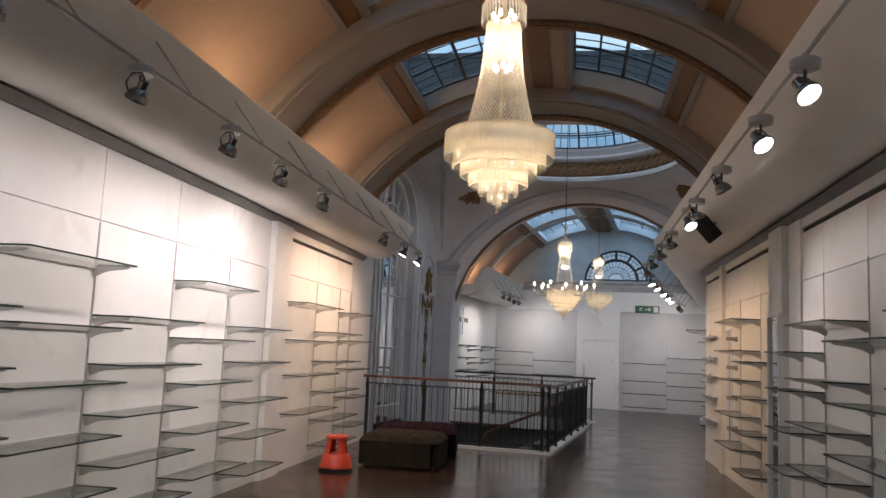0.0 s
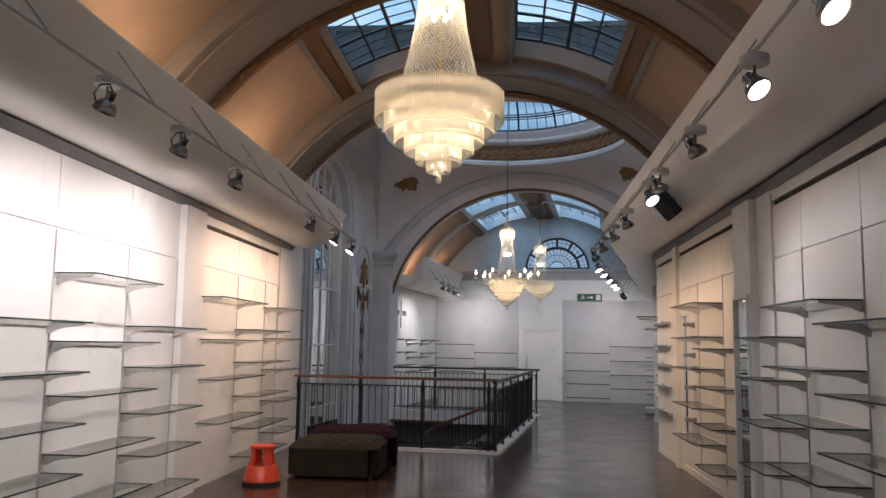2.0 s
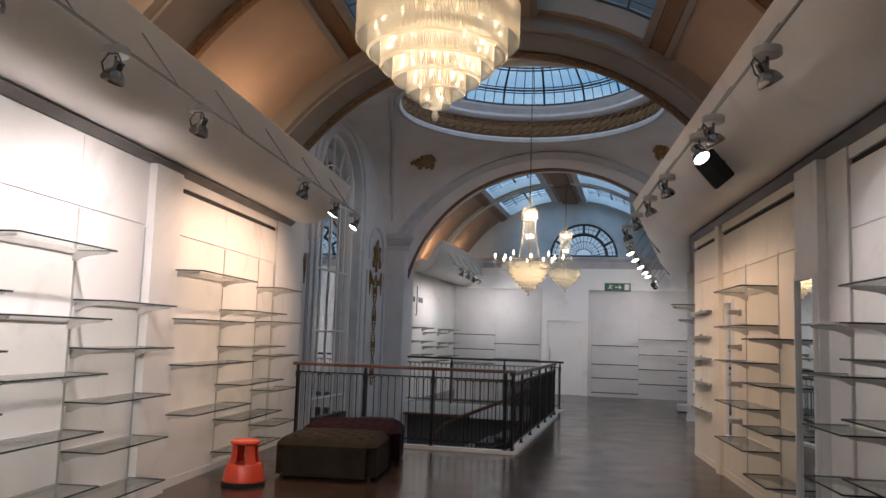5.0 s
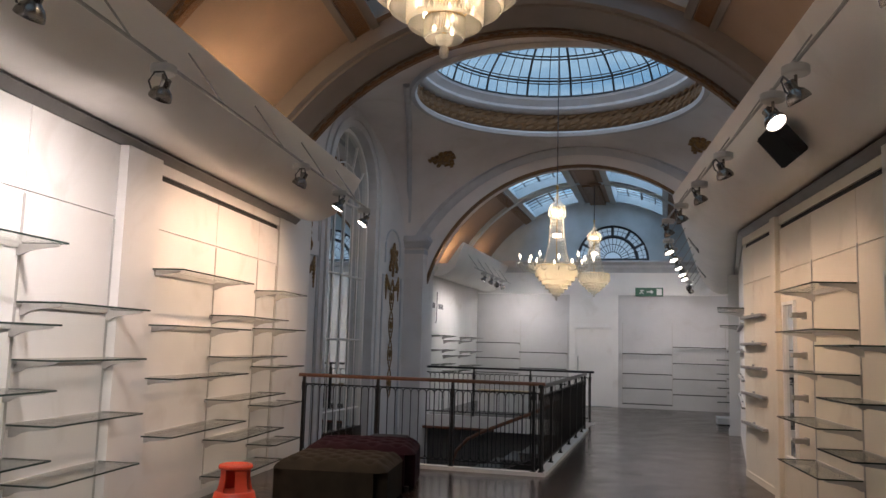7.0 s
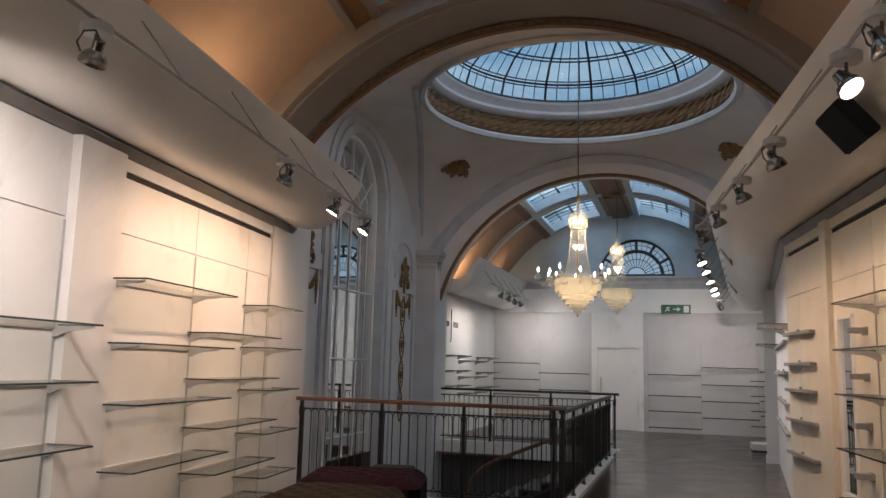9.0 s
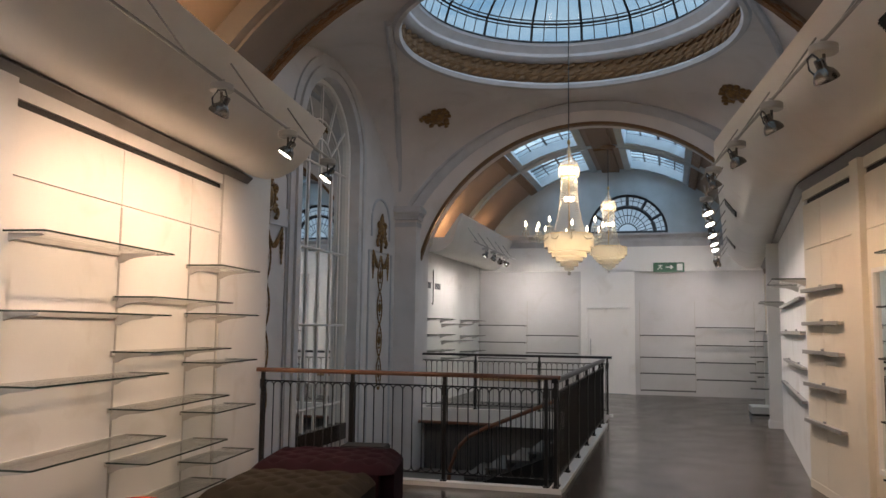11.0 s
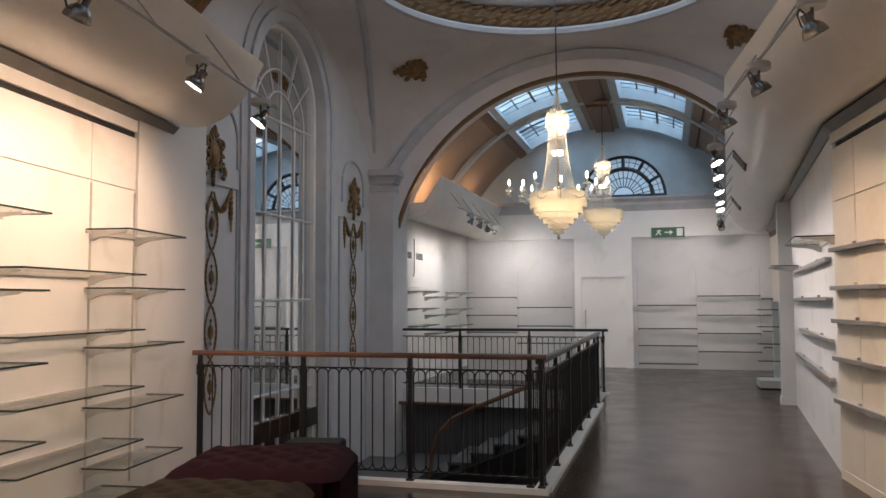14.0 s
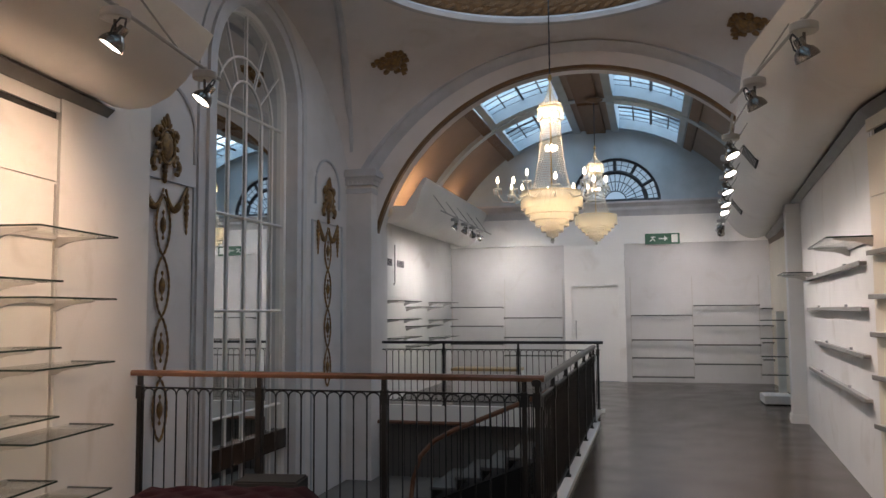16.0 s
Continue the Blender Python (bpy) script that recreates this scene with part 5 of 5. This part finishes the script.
for y, tx, ty, tz, lit, e in ((8.6, FLX, 8.4, 1.5, True, 35), (9.4, FLX, 9.6, 1.5, True, 35), (10.1, -2.9, 12.3, 1.6, True, 34), (10.8, -1.7, 12.3, 1.6, True, 34)):
    spot_light((FLX + 1.0, y, 3.23), (tx, ty, tz), lit, e * 1.3, PALE, G)

# black ribbed unit hung from the right-hand track
unit = empty("hanging_speaker", NEAR @ pose(2.13, -3.75, 3.06, 0, -40, 0), "black ribbed speaker box hung below the bulkhead", "speaker")
bm = bm_new()
box(bm, -0.05, 0.05, -0.21, 0.21, -0.15, 0.15)
bmesh.ops.bevel(bm, geom=bm.edges[:], offset=0.01, segments=2, affect='EDGES')
part("case", bm, M_DARK, unit)
for k in range(16):
    bm = bm_new()
    box(bm, -0.058, -0.05, -0.195, 0.195, -0.135 + 0.0175 * k, -0.126 + 0.0175 * k)
    part("rib", bm, M_BLACKBOX, unit)
bm = bm_new()
tube(bm, [(0.04, 0, 0.0), (0.12, 0, 0.0)], 0.02, 8)
part("bracket", bm, M_GREYMETAL, unit)
# flush square grilles in the far bulkhead
for y in (4.12, 8.9):
    x = KINK[0] + (y - KINK[1]) * math.tan(radians(4)) - 0.72
    g = empty("wall_grille", pose(x + 0.002, y, 3.276, 0, 54, -4), "square dark ventilation grille set in the bulkhead", "grille", "bulkhead grilles")
    bm = bm_new()
    box(bm, -0.12, 0.12, -0.26, 0.26, -0.012, 0.07)
    part("plate", bm, M_DARK, g)
    for k in range(10):
        bm = bm_new()
        box(bm, -0.10 + 0.021 * k, -0.09 + 0.021 * k, -0.24, 0.24, -0.016, -0.012)
        part("slat", bm, M_VENT, g)
# small camera-shaped box on the back bulkhead's end
bm = bm_new()
box(bm, -0.07, 0.07, -0.06, 0.06, -0.05, 0.06)
lathe(bm, [(0.0, -0.09), (0.045, -0.09), (0.055, -0.05), (0.0, -0.05)], 12)
bmesh.ops.bevel(bm, geom=[e for e in bm.edges if e.calc_length() > 0.1], offset=0.01, segments=2, affect='EDGES')
tagged(mesh_object("detector_box", bm, M_CREAM, pose(FLX + 0.22, 7.06, 3.2)), "small beige detector box on the bulkhead's end", "detector")


# ---- chandeliers ----
def prism_ring(bm, r, z0, z1, n, w, tilt=0.0):
    """A ring of hanging glass rods."""
    for k in range(n):
        a = 2 * math.pi * k / n
        c, s = math.cos(a), math.sin(a)
        hw = w / 2
        top = [(r * c - hw * s, r * s + hw * c, z1), (r * c + hw * s, r * s - hw * c, z1), ((r + w * 0.45) * c, (r + w * 0.45) * s, z1)]
        rb = r - tilt
        bot = [(rb * c - hw * s * 0.8, rb * s + hw * c * 0.8, z0), (rb * c + hw * s * 0.8, rb * s - hw * c * 0.8, z0), ((rb + w * 0.4) * c, (rb + w * 0.4) * s, z0)]
        vt = [bm.verts.new(p) for p in top]
        vb = [bm.verts.new(p) for p in bot]
        tip = bm.verts.new(((rb + 0.2 * w) * c, (rb + 0.2 * w) * s, z0 - w * 0.35))
        bm.faces.new(vt)
        for i in range(3):
            j = (i + 1) % 3
            bm.faces.new((vt[i], vb[i], vb[j], vt[j]))
            bm.faces.new((vb[i], tip, vb[j]))


def bead_strands(bm, prof, n, size, gap):
    """Strings of cut beads that follow a (radius, height) curve."""
    pts = []
    for (r0, z0), (r1, z1) in zip(prof[:-1], prof[1:]):
        m = max(1, int(math.hypot(r1 - r0, z1 - z0) / gap))
        pts += [(r0 + (r1 - r0) * i / m, z0 + (z1 - z0) * i / m) for i in range(m)]
    for k in range(n):
        a = 2 * math.pi * k / n
        for i, (r, z) in enumerate(pts):
            aa = a + (math.pi / n if i % 2 else 0)
            x, y = r * math.cos(aa), r * math.sin(aa)
            s = size * (0.85 + 0.3 * ((k * 7 + i * 3) % 5) / 4)
            v = [bm.verts.new(p) for p in ((x + s, y, z), (x, y + s, z), (x - s, y, z), (x, y - s, z), (x, y, z + s * 1.3), (x, y, z - s * 1.3))]
            for q in ((0, 1, 4), (1, 2, 4), (2, 3, 4), (3, 0, 4), (1, 0, 5), (2, 1, 5), (3, 2, 5), (0, 3, 5)):
                bm.faces.new([v[t] for t in q])


def chandelier(m, label, rod_top, arms=0, k=1.0, kz=1.0, dense=False):
    """Tent-and-basket crystal chandelier, hung from rod_top; origin at the lowest crystal."""
    ob = empty("chandelier", m, label, "chandelier", "crystal chandeliers")
    R = 0.445 * k
    tiers = [(R * 0.85, 0.36, 0.53), (R * 0.69, 0.285, 0.44), (R * 0.53, 0.215, 0.345), (R * 0.35, 0.145, 0.255), (R * 0.18, 0.085, 0.165)]
    for r, z0, z1 in tiers:
        bm = bm_new()
        prism_ring(bm, r, z0 * kz, z1 * kz, max(12, int(2 * math.pi * r / 0.0135)), 0.0145)
        tier = part("crystal_tier", bm, M_CRYSTAL, ob, "ring of hanging glass rods")
        bm = bm_new()
        tube(bm, [(r * math.cos(a * math.pi / 12), r * math.sin(a * math.pi / 12), z1 * kz) for a in range(24)], 0.006, 5, closed=True)
        part("brass_hoop", bm, M_BRASS, tier)
        bm = bm_new()
        lathe(bm, [(r * 1.02, (z0 + 0.012) * kz), (r * 1.03, z0 * kz), (r * 0.99, (z0 - 0.012) * kz), (r * 0.97, z0 * kz)], 36)
        part("glass_rim", bm, M_CRYSTAL, tier, "faceted glass rim", smooth=True)
        count = max(3, int(2 * math.pi * r / 0.15)) if dense or r > 0.8 * R else 0
        for j in range(count):
            a = 2 * math.pi * (j + 0.5) / count
            rb = max(0.02, r - 0.035)
            bm = bm_new()
            blob(bm, (rb * math.cos(a), rb * math.sin(a), (z1 - 0.04) * kz), 0.010, 0.010, 0.020, 6, 5)
            part("bulb", bm, M_FROST, tier, "glowing bulb", smooth=True)
    bm = bm_new()
    prism_ring(bm, R, 0.43 * kz, 0.635 * kz, int(2 * math.pi * R / 0.0135), 0.0145)
    prism_ring(bm, R * 0.93, 0.60 * kz, 0.66 * kz, int(2 * math.pi * R / 0.02), 0.014)
    part("crystal_band", bm, M_CRYSTAL, ob, "wide band of glass rods")
    bm = bm_new()
    lathe(bm, [(R, 0.637 * kz), (R * 0.85, 0.648 * kz), (R * 0.66, 0.652 * kz)], 48)
    part("glass_plate", bm, M_CRYSTAL, ob, "flat ring of glass over the band", smooth=True)
    bm = bm_new()
    for rr, z in ((R, 0.635), (R * 0.66, 0.655)):
        tube(bm, [(rr * math.cos(a * math.pi / 18), rr * math.sin(a * math.pi / 18), z * kz) for a in range(36)], 0.005, 5, closed=True)
    for a in range(12):
        c, s = math.cos(a * math.pi / 6), math.sin(a * math.pi / 6)
        tube(bm, [(R * c, R * s, 0.63 * kz), (R * 0.24 * c, R * 0.24 * s, 0.20 * kz)], 0.003, 4)
    part("brass_band", bm, M_BRASS, ob)
    bm = bm_new()
    tent = [(R * 0.66, 0.65 * kz), (R * 0.58, 0.76 * kz), (R * 0.49, 0.92 * kz), (R * 0.41, 1.10 * kz), (R * 0.35, 1.32 * kz), (R * 0.31, 1.59 * kz)]
    bead_strands(bm, tent, 56 if dense else 34, 0.0095 if dense else 0.008, 0.020 if dense else 0.024)
    part("bead_tent", bm, M_CRYSTAL, ob, "tent of strung glass beads")
    bm = bm_new()
    prism_ring(bm, R * 0.41, 1.58 * kz, 1.74 * kz, 40, 0.015)
    prism_ring(bm, R * 0.36, 1.70 * kz, 1.80 * kz, 34, 0.014)
    part("crown", bm, M_CRYSTAL, ob, "crown of glass rods")
    bm = bm_new()
    bead_strands(bm, [(R * 0.30, 1.80 * kz), (R * 0.18, 1.86 * kz), (R * 0.09, 1.95 * kz), (R * 0.04, 2.08 * kz)], 14, 0.007, 0.022)
    part("top_beads", bm, M_CRYSTAL, ob)
    bm = bm_new()
    for r, z in ((R * 0.41, 1.745), (R * 0.66, 0.648), (R * 0.31, 1.59)):
        tube(bm, [(r * math.cos(a * math.pi / 12), r * math.sin(a * math.pi / 12), z * kz) for a in range(24)], 0.006, 5, closed=True)
    lathe(bm, [(0.0, 0.10), (0.010, 0.10), (0.010, 2.10 * kz), (0.025, 2.13 * kz), (0.018, 2.18 * kz), (0.0, 2.20 * kz)], 10)
    part("frame", bm, M_BRASS, ob)
    bm = bm_new()
    blob(bm, (0, 0, 0.02), 0.022, 0.022, 0.03, 8, 6)
    lathe(bm, [(0.004, 0.04), (0.035, 0.06), (0.04, 0.085), (0.0, 0.095)], 12)
    part("drop", bm, M_CRYSTAL, ob, "faceted glass drop")
    # bulbs inside the tent and crown
    n = 0
    for r, z, c in ((R * 0.16, 1.22 * kz, 5), (R * 0.20, 1.66 * kz, 6)):
        for j in range(c):
            a = 2 * math.pi * j / c + n
            bm = bm_new()
            blob(bm, (r * math.cos(a), r * math.sin(a), z), 0.02, 0.02, 0.034, 8, 6)
            part("bulb", bm, M_BULB, ob, "glowing bulb", smooth=True)
        n += 0.4
    bm = bm_new()
    top = rod_top - m.translation.z
    tube(bm, [(0, 0, 2.15 * kz), (0, 0, top)], 0.008, 6)
    for j in range(int((top - 2.2 * kz) / 0.12)):
        blob(bm, (0, 0, 2.2 * kz + 0.12 * j), 0.011, 0.011, 0.03, 6, 4)
    part("hanging_chain", bm, M_LEAD, ob, "dark hanging chain")
    bm = bm_new()
    lathe(bm, [(0.0, top - 0.06), (0.06, top - 0.05), (0.16, top - 0.015), (0.17, top), (0.0, top)], 20)
    part("ceiling_rose", bm, M_GOLD, ob)
    for j in range(arms):
        a = 2 * math.pi * j / arms + 0.2
        A = pose(0, 0, 0, 0, 0, math.degrees(a))
        low = j % 2
        ra, za = (0.60, 0.60) if not low else (0.50, 0.56)
        bm = bm_new()
        pts = [A @ Vector(p) for p in ((R * 0.9, 0, 0.53), (R + 0.08, 0, 0.46), (ra - 0.06, 0, 0.46), (ra, 0, za - 0.06), (ra, 0, za))]
        tube(bm, pts, 0.009, 6)
        arm = part("arm", bm, M_CRYSTAL, ob, "curved glass candle arm", smooth=True)
        bm = bm_new()
        c = A @ Vector((ra, 0, 0))
        lathe(bm, [(0.0, za - 0.01), (0.045, za + 0.005), (0.05, za + 0.015), (0.0, za + 0.01)], 14, (c.x, c.y, 0))
        prism_ring_at = [(c.x + 0.045 * math.cos(t * math.pi / 4), c.y + 0.045 * math.sin(t * math.pi / 4)) for t in range(8)]
        for px, py in prism_ring_at:
            blob(bm, (px, py, za - 0.03), 0.006, 0.006, 0.03, 5, 4)
        part("drip_pan", bm, M_CRYSTAL, arm)
        bm = bm_new()
        tube(bm, [(c.x, c.y, za), (c.x, c.y, za + 0.07)], 0.011, 8)
        part("candle_tube", bm, M_WALL, arm)
        bm = bm_new()
        lathe(bm, [(0.001, za + 0.065), (0.014, za + 0.08), (0.018, za + 0.10), (0.012, za + 0.125), (0.001, za + 0.15)], 8, (c.x, c.y, 0))
        part("candle_bulb", bm, M_BULB, arm, "glowing candle bulb", smooth=True)
    return ob


CH1, CH2, CH3 = Vector((0.55, -6.64, 2.69)), Vector((-0.27, 3.36, 2.29)), Vector((-0.15, 9.2, 2.73))
chandelier(Matrix.Translation(CH1), "large lit crystal chandelier with tiered basket", 5.63, dense=True)
chandelier(Matrix.Translation(CH2), "lit crystal chandelier with candle arms under the dome", 7.22, 12, 0.76, 0.87)
chandelier(Matrix.Translation(CH3), "lit crystal chandelier hanging in the back room", 5.40, 0, 0.83, 0.83)
for c, e in ((CH1, 12), (CH2, 10), (CH3, 5)):
    lamp("chandelier_lamp", 'POINT', Matrix.Translation(c + Vector((0, 0, 0.42))), e * 0.42, CANDLE, 0.12)
    lamp("chandelier_lamp", 'POINT', Matrix.Translation(c + Vector((0, 0, 1.40))), e * 0.6, CANDLE, 0.06)

# cove lamps that lie on top of the bulkheads
for v in (-2.2, -5.7, -9.2, -12.7):
    lamp("cove_lamp", 'POINT', NEAR @ Matrix.Translation((-2.86, v, 3.55)), 34, WARM, 0.06)
    lamp("cove_lamp", 'POINT', NEAR @ Matrix.Translation((2.82, v, 3.55)), 6, WARM, 0.06)
for y in (8.2, 10.8):
    lamp("cove_lamp", 'POINT', Matrix.Translation((FLX + 0.55, y, 3.52)), 12, WARM, 0.15)


# ---- gilded ornaments ----
def cartouche(m, label, sx=1.0, sz=1.0, category="ornament", group="gilded cartouches"):
    """A lumpy shield with scrolls; local y points out of the wall."""
    bm = bm_new()
    blob(bm, (0, 0.02, 0), 0.12 * sx, 0.07, 0.15 * sz, 10, 7)
    blob(bm, (0, 0.06, 0.02), 0.07 * sx, 0.05, 0.09 * sz, 8, 6)
    for s in (-1, 1):
        for x, z, r in ((0.12, 0.10, 0.055), (0.15, 0.0, 0.05), (0.12, -0.11, 0.05), (0.20, -0.06, 0.045), (0.06, 0.16, 0.05), (0.23, -0.12, 0.03)):
            blob(bm, (s * x * sx, 0.02, z * sz), r * sx, 0.045, r * sz, 8, 5)
            tube(bm, [(s * (x + r * 0.9 * math.cos(t)) * sx, 0.045, (z + r * 0.9 * math.sin(t)) * sz) for t in (0, 0.8, 1.6, 2.4, 3.2, 4.0, 4.8)], 0.010, 5)
    blob(bm, (0, 0.02, 0.19 * sz), 0.05 * sx, 0.04, 0.05 * sz, 8, 5)
    blob(bm, (0, 0.02, -0.18 * sz), 0.04 * sx, 0.035, 0.06 * sz, 8, 5)
    return tagged(mesh_object("gilded_cartouche", bm, M_GILT, m, smooth=True), label, category, group)


for x in (-2.93, 2.13):
    for y in (5.82, 0.78):
        cartouche(on_pendentive(x, y, 0.0), "gilded shield ornament on a pendentive", 1.3, 1.05)


def wall_garland(m, label, top, bottom, w):
    """Crest, swags and an interlaced drop; local y out of the wall, z up."""
    ob = empty("wall_garland", m, label, "garland", "gilded wall garlands")
    bm = bm_new()
    cz = top - 0.28
    # oval boss with a raised rim, leafy scrolls to both sides, a plume above and a drop below
    blob(bm, (0, 0.02, cz), 0.105, 0.06, 0.15, 12, 8)
    tube(bm, [(0.125 * math.cos(t * math.pi / 10), 0.045, cz + 0.17 * math.sin(t * math.pi / 10)) for t in range(20)], 0.016, 6, closed=True)
    for s in (-1, 1):
        for x0, zz, rr, turn in ((0.15, -0.17, 0.09, 1), (0.16, -0.02, 0.07, -1), (0.13, 0.14, 0.06, 1)):
            pts, rad = [], []
            for t in range(15):
                f = t / 14
                q = rr * (1 - 0.75 * f)
                ang = turn * (f * 5.0) - 1.2
                pts.append((s * (x0 + q * math.cos(ang)), 0.03 + 0.015 * f, cz + zz + q * math.sin(ang)))
                rad.append(0.030 * (1 - 0.55 * f))
            tube(bm, pts, rad, 6)
        for t in range(4):
            blob(bm, (0, 0, 0), 0.016, 0.018, 0.06, 6, 5, pose(s * (0.035 + 0.02 * t), 0.03, cz + 0.24 - 0.035 * t, 0, s * (18 + 16 * t), 0))
    blob(bm, (0, 0.035, cz + 0.27), 0.028, 0.026, 0.07, 8, 6)
    for t in range(4):
        blob(bm, (0, 0.02, cz - 0.20 - 0.045 * t), 0.036 - 0.006 * t, 0.026, 0.034, 8, 5)
    part("crest", bm, M_GILT, ob, smooth=True)
    za = cz - 0.36
    for s in (-1, 1):
        bm = bm_new()
        pts, rad = [], []
        for k in range(45):
            f = k / 44
            pts.append((s * (0.02 + (w / 2 - 0.03) * f), 0.02, za - 0.22 * math.sin(math.pi * f ** 0.8) ** 1.2 - 0.06 * (1 - f)))
            rad.append((0.013 + 0.024 * math.sin(math.pi * f) ** 2) * (1.0 if k % 2 else 0.72))
        tube(bm, pts, rad, 7)
        part("swag", bm, M_GILT, ob, smooth=True)
        bm = bm_new()
        pts = [(s * (w / 2), 0.014, za + 0.02 - 0.021 * k) for k in range(25)]
        tube(bm, pts, [(0.012 + 0.016 * math.sin(math.pi * min(1, k / 24 + 0.1))) * (1.0 if k % 3 else 0.6) for k in range(25)], 7)
        part("side_drop", bm, M_GILT, ob, smooth=True)
    z0 = za - 0.12
    n = 72
    loops = round((z0 - bottom) / 0.62)
    bm = bm_new()
    for s in (-1, 1):
        pts, rad = [], []
        for k in range(n + 1):
            f = k / n
            amp = 0.115 * abs(math.sin(math.pi * loops * f)) ** 0.7 * (1 if int(loops * f) % 2 == 0 else 1)
            pts.append((s * amp, 0.012, z0 + (bottom - z0) * f))
            rad.append(0.010 + 0.005 * (k % 2))
        tube(bm, pts, rad, 5)
    part("ribbon", bm, M_GILT, ob, "interlaced gilded ribbon")
    for k in range(loops):
        z = z0 + (bottom - z0) * (k + 0.5) / loops
        bm = bm_new()
        zz = [-0.15, -0.135, -0.12, -0.105, -0.09, -0.07, -0.05, -0.025, 0, 0.025, 0.05, 0.07, 0.09, 0.105, 0.12, 0.135, 0.15]
        tube(bm, [(0, 0.012, z + q) for q in zz], [0.004, 0.013, 0.014, 0.006, 0.005, 0.014, 0.024, 0.029, 0.030, 0.029, 0.024, 0.014, 0.005, 0.006, 0.014, 0.013, 0.004], 8)
        part("husk", bm, M_GILT, ob, smooth=True)
    return ob


wall_garland(pose(WX + 0.01, 1.42, 0, 0, 0, -90), "gilded garland drop on the lilac-grey wall", 3.47, 0.30, 0.80)
wall_garland(pose(WX + 0.01, 5.60, 0, 0, 0, -90), "slim gilded garland drop on the grey wall", 3.50, 0.45, 0.74)


def panel_moulding(y0, y1, z0, z1, arch=0.0):
    bm = bm_new()
    pts = [(WX + 0.008, y0, z0), (WX + 0.008, y0, z1), (WX + 0.008, y1, z1), (WX + 0.008, y1, z0)]
    tube(bm, pts, 0.022, 6, closed=True)
    if arch:
        yc, r = (y0 + y1) / 2, arch
        tube(bm, [(WX + 0.008, yc - r, z1 + 0.25)] + [(WX + 0.008, yc - r * math.cos(math.pi * i / 14), z1 + 0.55 + r * 0.9 * math.sin(math.pi * i / 14)) for i in range(15)] + [(WX + 0.008, yc + r, z1 + 0.25)], 0.022, 6)
    structure("trim_wall_panel", bm, M_MOULD, "raised plaster panel moulding on the wall", "trim")


panel_moulding(0.95, 1.98, -1.2, 2.86, 0.52)
panel_moulding(5.05, 6.18, -1.2, 2.86, 0.45)
# corner mouldings of the bay
bm = bm_new()
for x, y in ((WX + 0.02, yA - 0.03),):
    tube(bm, [(x, y, -1.0), (x, y, 3.7)], 0.05, 8)
p0, p1 = Vector((-3.84, 6.42)), Vector((-2.58, 2.2))
tube(bm, [(p0.x + (p1.x - p0.x) * k / 16, p0.y + (p1.y - p0.y) * k / 16, surf_z(p0.x + (p1.x - p0.x) * k / 16, p0.y + (p1.y - p0.y) * k / 16) - 0.02) for k in range(17)], 0.055, 8)
p0, p1 = Vector((3.24, 6.42)), Vector((1.98, 2.2))
tube(bm, [(p0.x + (p1.x - p0.x) * k / 16, p0.y + (p1.y - p0.y) * k / 16, surf_z(p0.x + (p1.x - p0.x) * k / 16, p0.y + (p1.y - p0.y) * k / 16) - 0.02) for k in range(17)], 0.055, 8)
structure("trim_corner", bm, M_MOULD, "plain plaster corner moulding", "trim")
